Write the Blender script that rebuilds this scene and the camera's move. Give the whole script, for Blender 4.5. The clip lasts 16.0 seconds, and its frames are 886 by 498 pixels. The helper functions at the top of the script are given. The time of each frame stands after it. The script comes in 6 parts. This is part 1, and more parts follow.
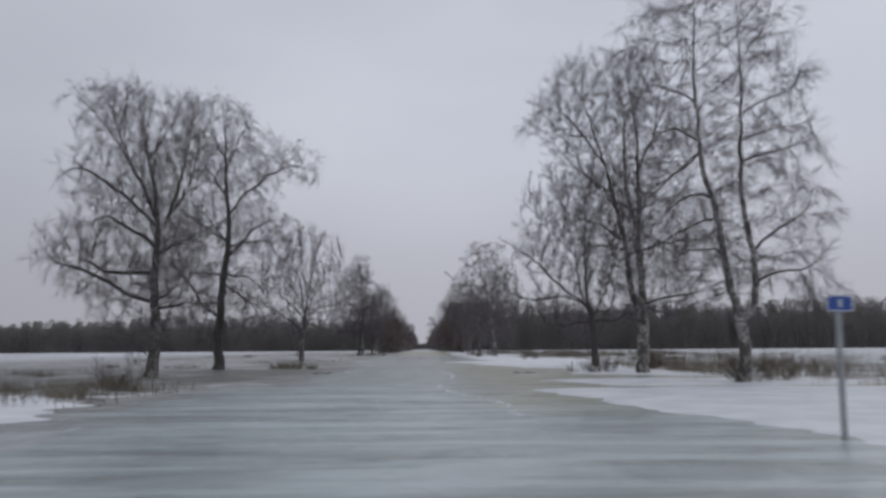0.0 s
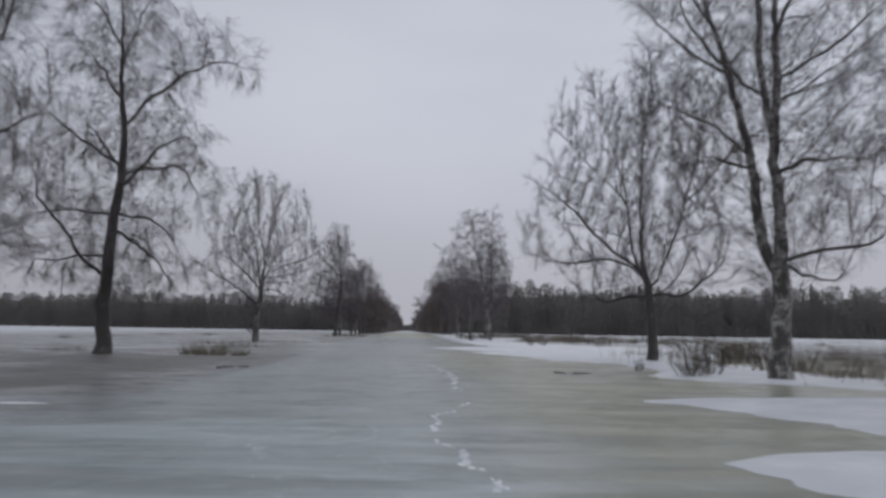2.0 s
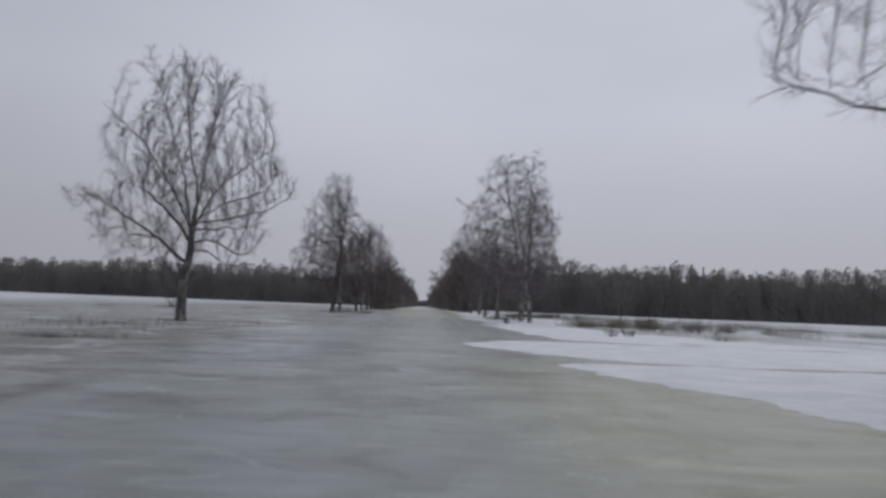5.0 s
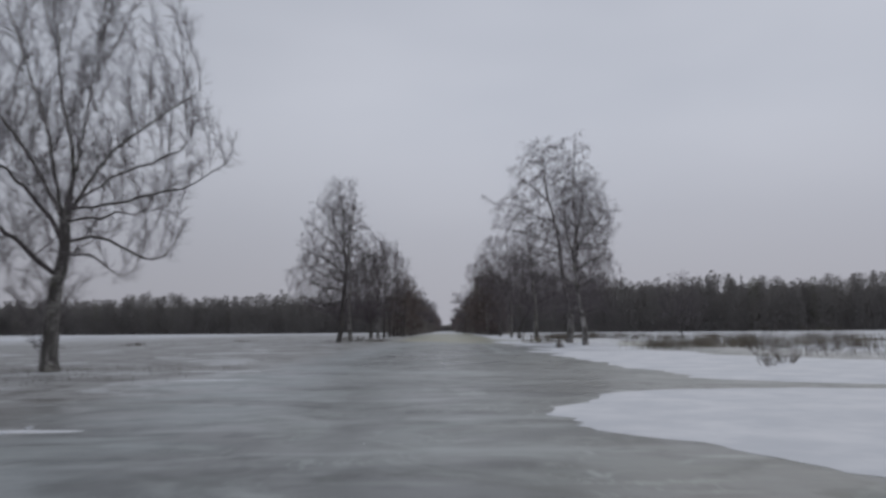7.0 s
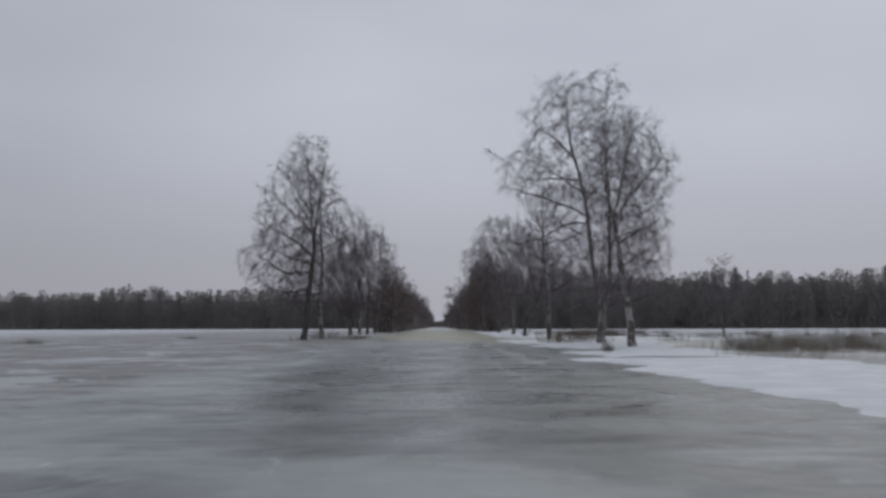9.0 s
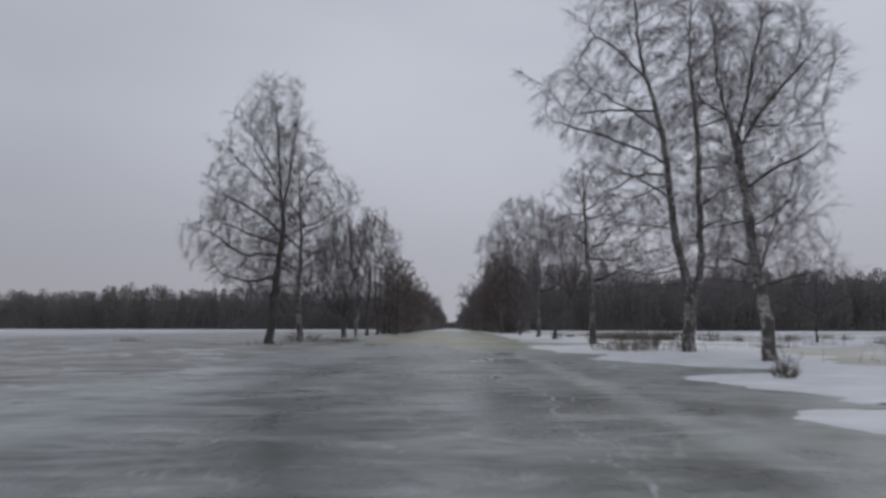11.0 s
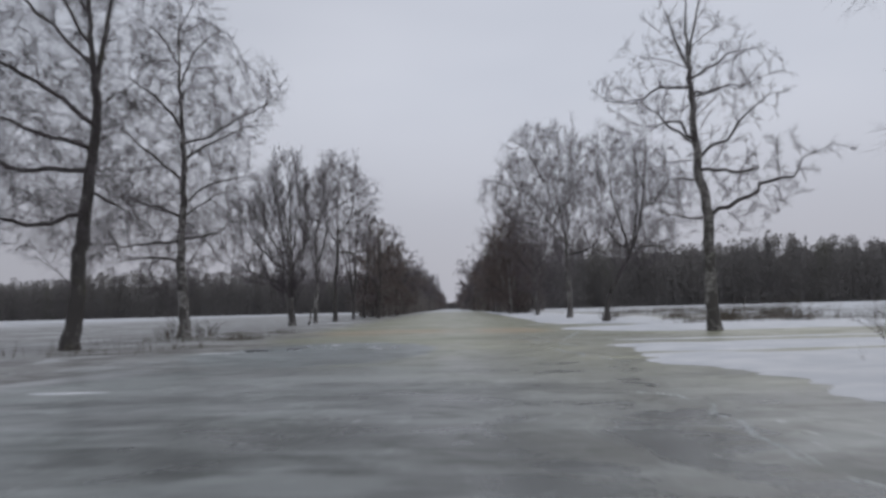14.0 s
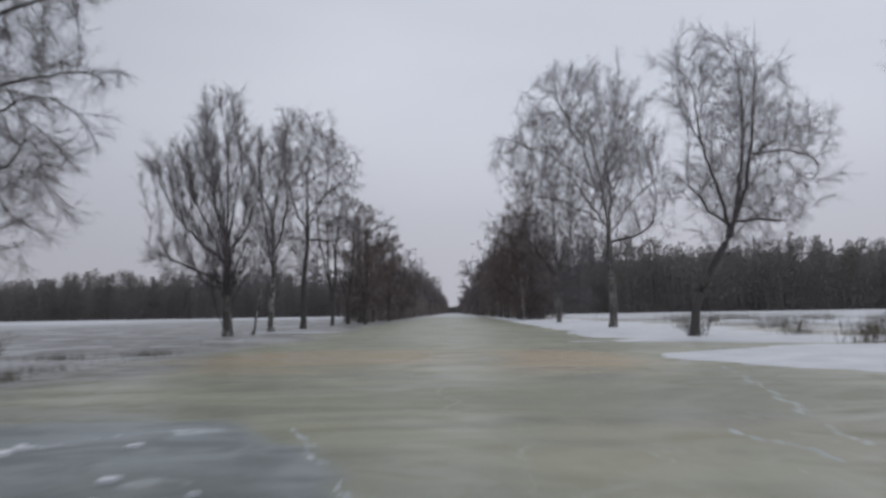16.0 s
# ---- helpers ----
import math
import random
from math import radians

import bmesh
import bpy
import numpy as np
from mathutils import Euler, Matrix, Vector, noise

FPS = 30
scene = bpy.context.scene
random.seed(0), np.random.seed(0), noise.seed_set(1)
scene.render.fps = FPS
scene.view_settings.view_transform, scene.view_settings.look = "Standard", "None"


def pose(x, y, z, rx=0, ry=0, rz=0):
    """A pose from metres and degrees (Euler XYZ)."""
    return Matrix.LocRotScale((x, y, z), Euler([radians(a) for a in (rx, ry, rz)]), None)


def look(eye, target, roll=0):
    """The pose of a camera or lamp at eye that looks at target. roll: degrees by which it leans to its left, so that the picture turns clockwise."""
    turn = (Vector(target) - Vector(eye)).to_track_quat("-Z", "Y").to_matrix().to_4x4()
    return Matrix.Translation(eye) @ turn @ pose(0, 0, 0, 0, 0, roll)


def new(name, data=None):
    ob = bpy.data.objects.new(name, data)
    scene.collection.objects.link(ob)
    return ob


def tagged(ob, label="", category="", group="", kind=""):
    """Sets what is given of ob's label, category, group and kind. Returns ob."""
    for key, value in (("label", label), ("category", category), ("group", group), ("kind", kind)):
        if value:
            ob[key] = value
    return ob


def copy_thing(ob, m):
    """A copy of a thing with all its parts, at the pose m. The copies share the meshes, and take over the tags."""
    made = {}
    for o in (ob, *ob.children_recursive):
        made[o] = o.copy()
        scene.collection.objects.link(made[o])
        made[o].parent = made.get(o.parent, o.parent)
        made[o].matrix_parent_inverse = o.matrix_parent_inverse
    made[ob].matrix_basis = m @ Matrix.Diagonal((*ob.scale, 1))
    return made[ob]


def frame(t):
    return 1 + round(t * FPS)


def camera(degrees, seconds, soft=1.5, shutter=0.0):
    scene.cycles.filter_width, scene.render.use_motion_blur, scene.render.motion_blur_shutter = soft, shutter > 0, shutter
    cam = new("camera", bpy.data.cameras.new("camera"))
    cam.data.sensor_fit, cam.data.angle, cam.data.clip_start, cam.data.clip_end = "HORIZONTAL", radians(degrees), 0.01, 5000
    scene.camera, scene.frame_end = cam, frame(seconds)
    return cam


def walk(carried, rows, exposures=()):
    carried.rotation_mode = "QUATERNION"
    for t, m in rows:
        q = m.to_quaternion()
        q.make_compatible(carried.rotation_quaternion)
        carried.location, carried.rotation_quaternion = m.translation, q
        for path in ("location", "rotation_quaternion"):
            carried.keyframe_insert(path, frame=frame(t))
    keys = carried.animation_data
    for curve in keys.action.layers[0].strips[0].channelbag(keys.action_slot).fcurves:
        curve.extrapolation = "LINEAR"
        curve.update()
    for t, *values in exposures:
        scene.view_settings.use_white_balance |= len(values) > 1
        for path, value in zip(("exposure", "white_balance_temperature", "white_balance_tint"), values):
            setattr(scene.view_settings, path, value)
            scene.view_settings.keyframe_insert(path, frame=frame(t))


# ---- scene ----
cam = camera(60.0, 16.0, soft=3.0, shutter=0.5)
PATH = [
    (0, (-1.756, -2.097, 1.386), (-1.703, -0.114, 1.643), -0.4),
    (0.5, (-1.662, 2.241, 1.371), (-1.62, 4.223, 1.635), -1.0),
    (1, (-1.627, 6.584, 1.375), (-1.584, 8.566, 1.644), -0.2),
    (1.5, (-1.601, 10.937, 1.368), (-1.555, 12.919, 1.626), 0.2),
    (2, (-1.579, 15.386, 1.362), (-1.492, 17.373, 1.573), 0.9),
    (2.5, (-1.517, 19.889, 1.378), (-1.44, 21.879, 1.555), 0.1),
    (3, (-1.485, 24.449, 1.427), (-1.417, 26.441, 1.593), 0.7),
    (3.5, (-1.441, 28.966, 1.498), (-1.367, 30.958, 1.661), 1.6),
    (4, (-1.377, 33.514, 1.544), (-1.316, 35.508, 1.689), 2.7),
    (6.5, (-1.397, 56.879, 1.432), (-1.408, 58.87, 1.624), 0.5),
    (7, (-1.428, 61.646, 1.409), (-1.437, 63.635, 1.62), -0.4),
    (7.5, (-1.483, 66.47, 1.386), (-1.411, 68.459, 1.575), -0.7),
    (8, (-1.479, 71.332, 1.367), (-1.445, 73.321, 1.572), -0.8),
    (10.5, (-1.084, 95.673, 1.253), (-1.089, 97.663, 1.446), 0.2),
    (11, (-1.039, 100.564, 1.249), (-1.065, 102.554, 1.453), 0.1),
    (11.5, (-0.97, 105.498, 1.246), (-0.998, 107.486, 1.458), -0.0),
    (12, (-0.922, 110.529, 1.247), (-0.955, 112.517, 1.463), -0.4),
    (12.5, (-0.869, 115.619, 1.25), (-0.916, 117.599, 1.53), -2.3),
    (13, (-0.843, 120.679, 1.259), (-0.853, 122.669, 1.46), -1.2),
    (13.5, (-0.79, 125.679, 1.249), (-0.793, 127.673, 1.394), -1.2),
    (14, (-0.714, 130.628, 1.222), (-0.736, 132.622, 1.376), -1.4),
    (14.5, (-0.669, 135.559, 1.199), (-0.691, 137.554, 1.343), -1.4),
    (15, (-0.675, 140.484, 1.208), (-0.699, 142.48, 1.339), -1.1),
    (15.5, (-0.676, 145.368, 1.25), (-0.712, 147.362, 1.392), -1.5),
    (16, (-0.63, 150.215, 1.261), (-0.659, 152.208, 1.426), -0.9),
]
walk(cam, [(t, look(eye, target, roll)) for t, eye, target, roll in PATH],
     exposures=[(0.0, 0.04), (4.0, 0.02), (7.0, -0.10), (11.0, -0.08), (11.5, 0.0), (12.4, 0.01), (13.2, 0.0), (14.2, 0.11), (16.0, 0.15)])

# ---------------------------------------------------------------- world and light
world = bpy.data.worlds.new("overcast")
scene.world = world
world.use_nodes = True
wn, wl = world.node_tree.nodes, world.node_tree.links
wn.clear()
w_out = wn.new("ShaderNodeOutputWorld")
w_bg = wn.new("ShaderNodeBackground")
w_sky = wn.new("ShaderNodeTexSky")
w_sky.sky_type = "NISHITA"
w_sky.sun_disc = False
w_sky.sun_elevation = radians(14)
w_sky.sun_rotation = radians(155)
w_sky.air_density, w_sky.dust_density = 1.0, 3.0
w_scale = wn.new("ShaderNodeVectorMath")
w_scale.operation = "SCALE"
w_scale.inputs["Scale"].default_value = 0.05
wl.new(w_sky.outputs[0], w_scale.inputs[0])
w_co = wn.new("ShaderNodeTexCoord")
w_map = wn.new("ShaderNodeMapping")
w_map.inputs["Scale"].default_value = (1.0, 1.0, 2.6)
wl.new(w_co.outputs["Generated"], w_map.inputs[0])
w_noise = wn.new("ShaderNodeTexNoise")
w_noise.inputs["Scale"].default_value = 1.7
w_noise.inputs["Detail"].default_value = 3.0
w_noise.inputs["Roughness"].default_value = 0.45
wl.new(w_map.outputs[0], w_noise.inputs["Vector"])
w_ramp = wn.new("ShaderNodeValToRGB")
w_ramp.color_ramp.elements[0].position = 0.3
w_ramp.color_ramp.elements[0].color = (0.475, 0.505, 0.585, 1)
w_ramp.color_ramp.elements[1].position = 0.72
w_ramp.color_ramp.elements[1].color = (0.59, 0.615, 0.695, 1)
wl.new(w_noise.outputs[0], w_ramp.inputs[0])
w_sep = wn.new("ShaderNodeSeparateXYZ")
wl.new(w_co.outputs["Generated"], w_sep.inputs[0])
w_low = wn.new("ShaderNodeMapRange")
w_low.inputs["From Min"].default_value, w_low.inputs["From Max"].default_value = 0.0, 0.30
w_low.interpolation_type = "SMOOTHSTEP"
wl.new(w_sep.outputs[2], w_low.inputs[0])
w_hor = wn.new("ShaderNodeMix")
w_hor.data_type = "RGBA"
w_hor.inputs[6].default_value = (0.435, 0.437, 0.492, 1)
wl.new(w_low.outputs[0], w_hor.inputs[0])
wl.new(w_ramp.outputs[0], w_hor.inputs[7])
w_mix = wn.new("ShaderNodeMix")
w_mix.data_type = "RGBA"
w_mix.inputs[0].default_value = 0.96
wl.new(w_scale.outputs[0], w_mix.inputs[6])
wl.new(w_hor.outputs[2], w_mix.inputs[7])
w_side = wn.new("ShaderNodeMapRange")
w_side.inputs["From Min"].default_value, w_side.inputs["From Max"].default_value = -0.75, 0.1
w_side.inputs["To Min"].default_value, w_side.inputs["To Max"].default_value = 0.80, 1.0
w_side.interpolation_type = "SMOOTHSTEP"
wl.new(w_sep.outputs[0], w_side.inputs[0])
w_shade = wn.new("ShaderNodeVectorMath")
w_shade.operation = "SCALE"
wl.new(w_mix.outputs[2], w_shade.inputs[0])
wl.new(w_side.outputs[0], w_shade.inputs["Scale"])
wl.new(w_shade.outputs[0], w_bg.inputs[0])
w_bg.inputs[1].default_value = 1.0
wl.new(w_bg.outputs[0], w_out.inputs[0])

sun = new("sun", bpy.data.lights.new("sun", "SUN"))
sun.data.energy = 0.5
sun.data.angle = radians(40)
sun.data.color = (1.0, 0.96, 0.9)
sun.matrix_world = pose(0, 0, 60, 50, 0, 155)

# ---------------------------------------------------------------- node helpers


class Mat:
    """A node material with short ways to add nodes."""

    def __init__(self, name):
        self.m = bpy.data.materials.new(name)
        self.m.use_nodes = True
        self.nt = self.m.node_tree
        self.bsdf = self.nt.nodes["Principled BSDF"]
        self.obj = self.add("ShaderNodeTexCoord").outputs["Object"]
        self.pos = self.add("ShaderNodeNewGeometry").outputs["Position"]

    def add(self, kind):
        return self.nt.nodes.new(kind)

    def link(self, a, b):
        self.nt.links.new(a, b)

    def scaled(self, source, x, y, z):
        n = self.add("ShaderNodeMapping")
        n.inputs["Scale"].default_value = (x, y, z)
        self.link(source, n.inputs[0])
        return n.outputs[0]

    def noise(self, source, scale, detail=4.0, rough=0.55, warp=0.0):
        n = self.add("ShaderNodeTexNoise")
        n.inputs["Scale"].default_value = scale
        n.inputs["Detail"].default_value = detail
        n.inputs["Roughness"].default_value = rough
        n.inputs["Distortion"].default_value = warp
        self.link(source, n.inputs["Vector"])
        return n.outputs[0]

    def span(self, value, a, b, lo=0.0, hi=1.0, smooth=True):
        n = self.add("ShaderNodeMapRange")
        n.interpolation_type = "SMOOTHSTEP" if smooth else "LINEAR"
        for key, v in zip(("From Min", "From Max", "To Min", "To Max"), (a, b, lo, hi)):
            n.inputs[key].default_value = v
        self.link(value, n.inputs[0])
        return n.outputs[0]

    def math(self, op, a, b=0.0, c=0.0):
        n = self.add("ShaderNodeMath")
        n.operation = op
        for k, v in enumerate((a, b, c)):
            if isinstance(v, (int, float)):
                n.inputs[k].default_value = v
            else:
                self.link(v, n.inputs[k])
        return n.outputs[0]

    def mix(self, fac, a, b):
        n = self.add("ShaderNodeMix")
        n.data_type = "RGBA"
        for k, v in ((0, fac), (6, a), (7, b)):
            if isinstance(v, (int, float)):
                n.inputs[k].default_value = v
            elif isinstance(v, tuple):
                n.inputs[k].default_value = (*v, 1)
            else:
                self.link(v, n.inputs[k])
        return n.outputs[2]

    def bump(self, height, strength, distance=0.02):
        n = self.add("ShaderNodeBump")
        n.inputs["Strength"].default_value = strength
        n.inputs["Distance"].default_value = distance
        self.link(height, n.inputs["Height"])
        self.link(n.outputs[0], self.bsdf.inputs["Normal"])

    def put(self, color=None, rough=None, metal=None, spec=None):
        for key, v in (("Base Color", color), ("Roughness", rough), ("Metallic", metal), ("Specular IOR Level", spec)):
            if v is None:
                continue
            if isinstance(v, tuple):
                self.bsdf.inputs[key].default_value = (*v, 1)
            elif isinstance(v, (int, float)):
                self.bsdf.inputs[key].default_value = v
            else:
                self.link(v, self.bsdf.inputs[key])
        return self.m


def ice_material():
    a = Mat("flooded_ice")
    sep = a.add("ShaderNodeSeparateXYZ")
    a.link(a.pos, sep.inputs[0])
    x, y = sep.outputs[0], sep.outputs[1]
    broad = a.noise(a.scaled(a.pos, 0.10, 0.16, 0.1), 1.0, 5, 0.6, 0.6)
    drift = a.noise(a.scaled(a.pos, 0.30, 0.44, 0.1), 1.0, 4, 0.55, 0.9)
    streak = a.noise(a.scaled(a.pos, 0.95, 1.15, 0.1), 1.0, 5, 0.6, 0.8)
    fine = a.noise(a.pos, 5.0, 6, 0.7)
    wander = a.math("MULTIPLY_ADD", a.math("SUBTRACT", broad, 0.5), 9.0, x)
    close = a.math("MULTIPLY_ADD", a.math("SUBTRACT", broad, 0.5), 3.0, x)
    along = a.math("MULTIPLY_ADD", a.math("SUBTRACT", drift, 0.5), 9.0, y)
    # grey ice with frosted veils and darker clear panes
    turned = a.add("ShaderNodeMapping")
    turned.inputs["Rotation"].default_value = (0, 0, radians(24))
    turned.inputs["Scale"].default_value = (0.22, 0.55, 0.1)
    a.link(a.pos, turned.inputs[0])
    swirl = a.noise(a.scaled(a.pos, 0.20, 0.24, 0.1), 1.0, 5, 0.58, 1.8)
    veil = a.noise(turned.outputs[0], 1.0, 4, 0.55, 1.2)
    grey = a.mix(a.span(drift, 0.38, 0.60), (0.090, 0.097, 0.094), (0.200, 0.212, 0.207))
    grey = a.mix(a.span(swirl, 0.46, 0.66, 0, 0.75), grey, (0.310, 0.332, 0.328))
    grey = a.mix(a.span(veil, 0.52, 0.68, 0, 0.7), grey, (0.355, 0.378, 0.376))
    grey = a.mix(a.span(streak, 0.56, 0.76, 0, 0.35), grey, (0.34, 0.365, 0.345))
    clear = a.math("MULTIPLY", a.span(along, 86, 97), a.span(a.math("MULTIPLY_ADD", x, -1.5, along), 136, 152, 1, 0))
    lane = a.span(a.math("ABSOLUTE", a.math("ADD", a.math("MULTIPLY_ADD", a.math("SUBTRACT", swirl, 0.5), 4.0, x), 1.4)), 3.2, 4.6, 1.0, 0.25)
    clear = a.math("MULTIPLY", clear, lane)
    pale = a.math("MULTIPLY", a.span(close, -6.0, -3.2, 0.55, 0.0), a.math("MULTIPLY", a.span(along, 52, 66), a.span(along, 132, 146, 1.0, 0.0)))
    grey = a.mix(a.math("MULTIPLY", pale, a.span(drift, 0.38, 0.52, 0.4, 1.0)), grey, (0.345, 0.375, 0.388))
    # dark reflection of the trees, painted into the ice right of the road
    tree_reflection = a.math("MULTIPLY", a.span(close, -0.6, 1.2), a.math("MULTIPLY", a.span(along, 60, 70), a.span(along, 92, 104, 1.0, 0.0)))
    grey = a.mix(a.math("MULTIPLY", tree_reflection, a.span(swirl, 0.40, 0.60, 0.75, 0.35)), grey, (0.118, 0.124, 0.122))
    # the same reflected darkness painted further on, weaker
    far_tree_reflection = a.math("MULTIPLY", a.span(close, 2.0, 3.6), a.math("MULTIPLY", a.span(along, 98, 108), a.span(along, 132, 144, 1.0, 0.0)))
    grey = a.mix(a.math("MULTIPLY", far_tree_reflection, a.span(swirl, 0.40, 0.60, 0.55, 0.25)), grey, (0.125, 0.133, 0.132))
    grey = a.mix(a.math("MULTIPLY", clear, a.span(swirl, 0.32, 0.62, 0.92, 0.42)), grey, (0.070, 0.080, 0.072))
    calm = a.math("MAXIMUM", a.span(y, 40, 62, 0.6, 0.0), a.span(y, 134, 150, 0.0, 0.5))
    grey = a.mix(calm, grey, a.mix(a.span(swirl, 0.35, 0.65), (0.176, 0.190, 0.186), (0.286, 0.306, 0.302)))
    cool = a.math("MULTIPLY", a.span(along, 40, 66, 0.65, 0.0), a.span(close, -0.8, 0.3, 1.0, 0.0))
    grey = a.mix(cool, grey, a.mix(a.span(swirl, 0.35, 0.65), (0.185, 0.210, 0.212), (0.275, 0.312, 0.318)))
    early = a.math("MULTIPLY", a.span(along, 14, 30, 0.6, 0.0), a.span(broad, 0.25, 0.55, 0.5, 1.0))
    grey = a.mix(early, grey, (0.340, 0.400, 0.416))
    swept = a.add("ShaderNodeMapping")
    swept.inputs["Rotation"].default_value = (0, 0, radians(-38))
    swept.inputs["Scale"].default_value = (0.16, 0.95, 0.1)
    a.link(a.pos, swept.inputs[0])
    band = a.noise(swept.outputs[0], 1.0, 4, 0.5, 0.8)
    grey = a.mix(a.math("MULTIPLY", a.span(along, 18, 34, 0.55, 0.0), a.span(band, 0.50, 0.60)), grey, (0.46, 0.52, 0.535))
    grey = a.mix(a.math("MULTIPLY", a.span(along, 18, 34, 0.75, 0.0), a.span(band, 0.38, 0.47, 1.0, 0.0)), grey, (0.165, 0.190, 0.185))
    near_x = a.math("MULTIPLY_ADD", a.math("SUBTRACT", swirl, 0.5), 1.6, x)
    near_y = a.math("MULTIPLY_ADD", a.math("SUBTRACT", streak, 0.5), 1.8, y)

    def pane(cx, cy, rx, ry, inner, most):
        px = a.math("DIVIDE", a.math("SUBTRACT", near_x, cx), rx)
        py = a.math("DIVIDE", a.math("SUBTRACT", near_y, cy), ry)
        d = a.math("ADD", a.math("MULTIPLY", px, px), a.math("MULTIPLY", py, py))
        return a.span(d, inner, 1.0, most, 0.0)

    # frozen rims round the panes, and wind-swept frost lines across the road
    rim = a.math("MULTIPLY", a.span(a.math("ABSOLUTE", a.math("SUBTRACT", swirl, 0.52)), 0.0, 0.011, 0.55, 0.0), a.span(broad, 0.40, 0.58))
    grey = a.mix(rim, grey, (0.43, 0.465, 0.45))
    gust = a.add("ShaderNodeMapping")
    gust.inputs["Rotation"].default_value = (0, 0, radians(-14))
    gust.inputs["Scale"].default_value = (0.42, 3.4, 0.1)
    a.link(a.pos, gust.inputs[0])
    lines = a.noise(gust.outputs[0], 1.0, 5, 0.62, 0.5)
    grey = a.mix(a.math("MULTIPLY", a.span(lines, 0.56, 0.66, 0.0, 0.45), a.span(drift, 0.42, 0.58, 0.35, 1.0)), grey, (0.42, 0.45, 0.44))
    grey = a.mix(a.math("MULTIPLY", a.span(lines, 0.34, 0.44, 0.5, 0.0), a.span(swirl, 0.40, 0.60, 1.0, 0.3)), grey, (0.095, 0.106, 0.098))
    # a frosted wheel track
    track = a.math("ABSOLUTE", a.math("SUBTRACT", a.math("MULTIPLY_ADD", a.math("SUBTRACT", streak, 0.5), 0.6, x), 2.1))
    track = a.math("MULTIPLY", a.span(track, 0.10, 0.55, 0.65, 0.0), a.math("MULTIPLY", a.span(along, 104, 111), a.span(along, 130, 136, 1.0, 0.0)))
    panes = a.math("MULTIPLY", clear, a.math("MULTIPLY", a.span(drift, 0.46, 0.56, 1.0, 0.0), a.span(lines, 0.50, 0.60, 0.85, 0.25)))
    grey = a.mix(panes, grey, (0.058, 0.066, 0.060))
    grey = a.mix(a.math("MULTIPLY", track, a.span(drift, 0.36, 0.54, 0.55, 1.0)), grey, (0.335, 0.368, 0.362))
    # a pane of blue ice in the yellow, with white pressure marks
    blue = pane(-4.8, 153.8, 3.7, 6.4, 0.82, 1.0)
    # water-stained yellow ice: beside the road early on, and over the whole road at the end
    stain_1 = a.math("MULTIPLY", a.span(close, -1.2, 1.4, 0.0, 0.68), a.math("MULTIPLY", a.span(along, 13, 19), a.span(along, 58, 72, 1, 0)))
    slant = a.math("MULTIPLY_ADD", x, 1.1, along)
    stain_2 = a.math("MULTIPLY", a.span(slant, 139, 158), a.span(wander, -14, -8))
    stain = a.math("MULTIPLY", a.math("MAXIMUM", stain_1, a.math("MULTIPLY", stain_2, a.math("SUBTRACT", 1.0, blue))), a.span(swirl, 0.25, 0.5, 0.75, 0.95))
    tan = a.mix(a.span(veil, 0.38, 0.66), (0.188, 0.192, 0.120), (0.305, 0.308, 0.206))
    tan = a.mix(a.span(streak, 0.5, 0.75, 0, 0.4), tan, (0.36, 0.355, 0.265))
    def blot(cx, cy, rx, ry, most):
        px = a.math("DIVIDE", a.math("SUBTRACT", close, cx), rx)
        py = a.math("DIVIDE", a.math("SUBTRACT", along, cy), ry)
        d = a.math("SQRT", a.math("ADD", a.math("MULTIPLY", px, px), a.math("MULTIPLY", py, py)))
        return a.span(d, 0.35, 1.1, most, 0.0)

    rust = a.math("MAXIMUM", blot(-4.6, 172.5, 5.4, 6.0, 0.8), a.math("MAXIMUM", blot(2.0, 171, 2.6, 6.5, 0.9), blot(2.2, 157.5, 2.2, 1.8, 0.15)))
    tan = a.mix(blot(4.6, 160.0, 5.0, 8.0, 0.85), tan, (0.155, 0.163, 0.120))
    tan = a.mix(rust, tan, (0.37, 0.285, 0.165))
    grey = a.mix(a.math("MULTIPLY", blue, 0.85), grey, a.mix(a.span(streak, 0.40, 0.60), (0.125, 0.146, 0.145), (0.250, 0.282, 0.283)))
    grey = a.mix(a.math("MAXIMUM", pane(-3.0, 155.2, 1.4, 2.2, 0.1, 0.85), a.math("MAXIMUM", blot(-7.5, 148, 4.0, 3.0, 0.5), a.math("MAXIMUM", blot(-2.8, 149.5, 2.8, 4.0, 0.7), a.math("MAXIMUM", blot(3.0, 133, 2.6, 3.2, 0.6), blot(2.8, 147.5, 3.0, 4.5, 0.55))))), grey, (0.105, 0.120, 0.112))
    marks = a.math("MAXIMUM", pane(-3.6, 158.8, 0.6, 0.16, 0.1, 0.8), a.math("MAXIMUM", pane(-4.9, 157.8, 0.6, 0.22, 0.1, 0.85), pane(-3.0, 156.2, 0.3, 0.25, 0.1, 0.45)))
    grey = a.mix(a.math("MULTIPLY", marks, a.span(fine, 0.35, 0.6, 0.4, 1.0)), grey, (0.56, 0.60, 0.61))
    col = a.mix(stain, grey, tan)
    # flooded verges with drowned grass
    verge = a.math("MAXIMUM", a.span(wander, -10.0, -7.0, 1, 0), a.span(wander, 14.0, 20.0))
    weeds = a.noise(a.scaled(a.pos, 0.25, 0.8, 0.2), 1.0, 7, 0.72, 1.0)
    soil = a.mix(a.span(weeds, 0.38, 0.62), (0.105, 0.098, 0.088), (0.30, 0.30, 0.295))
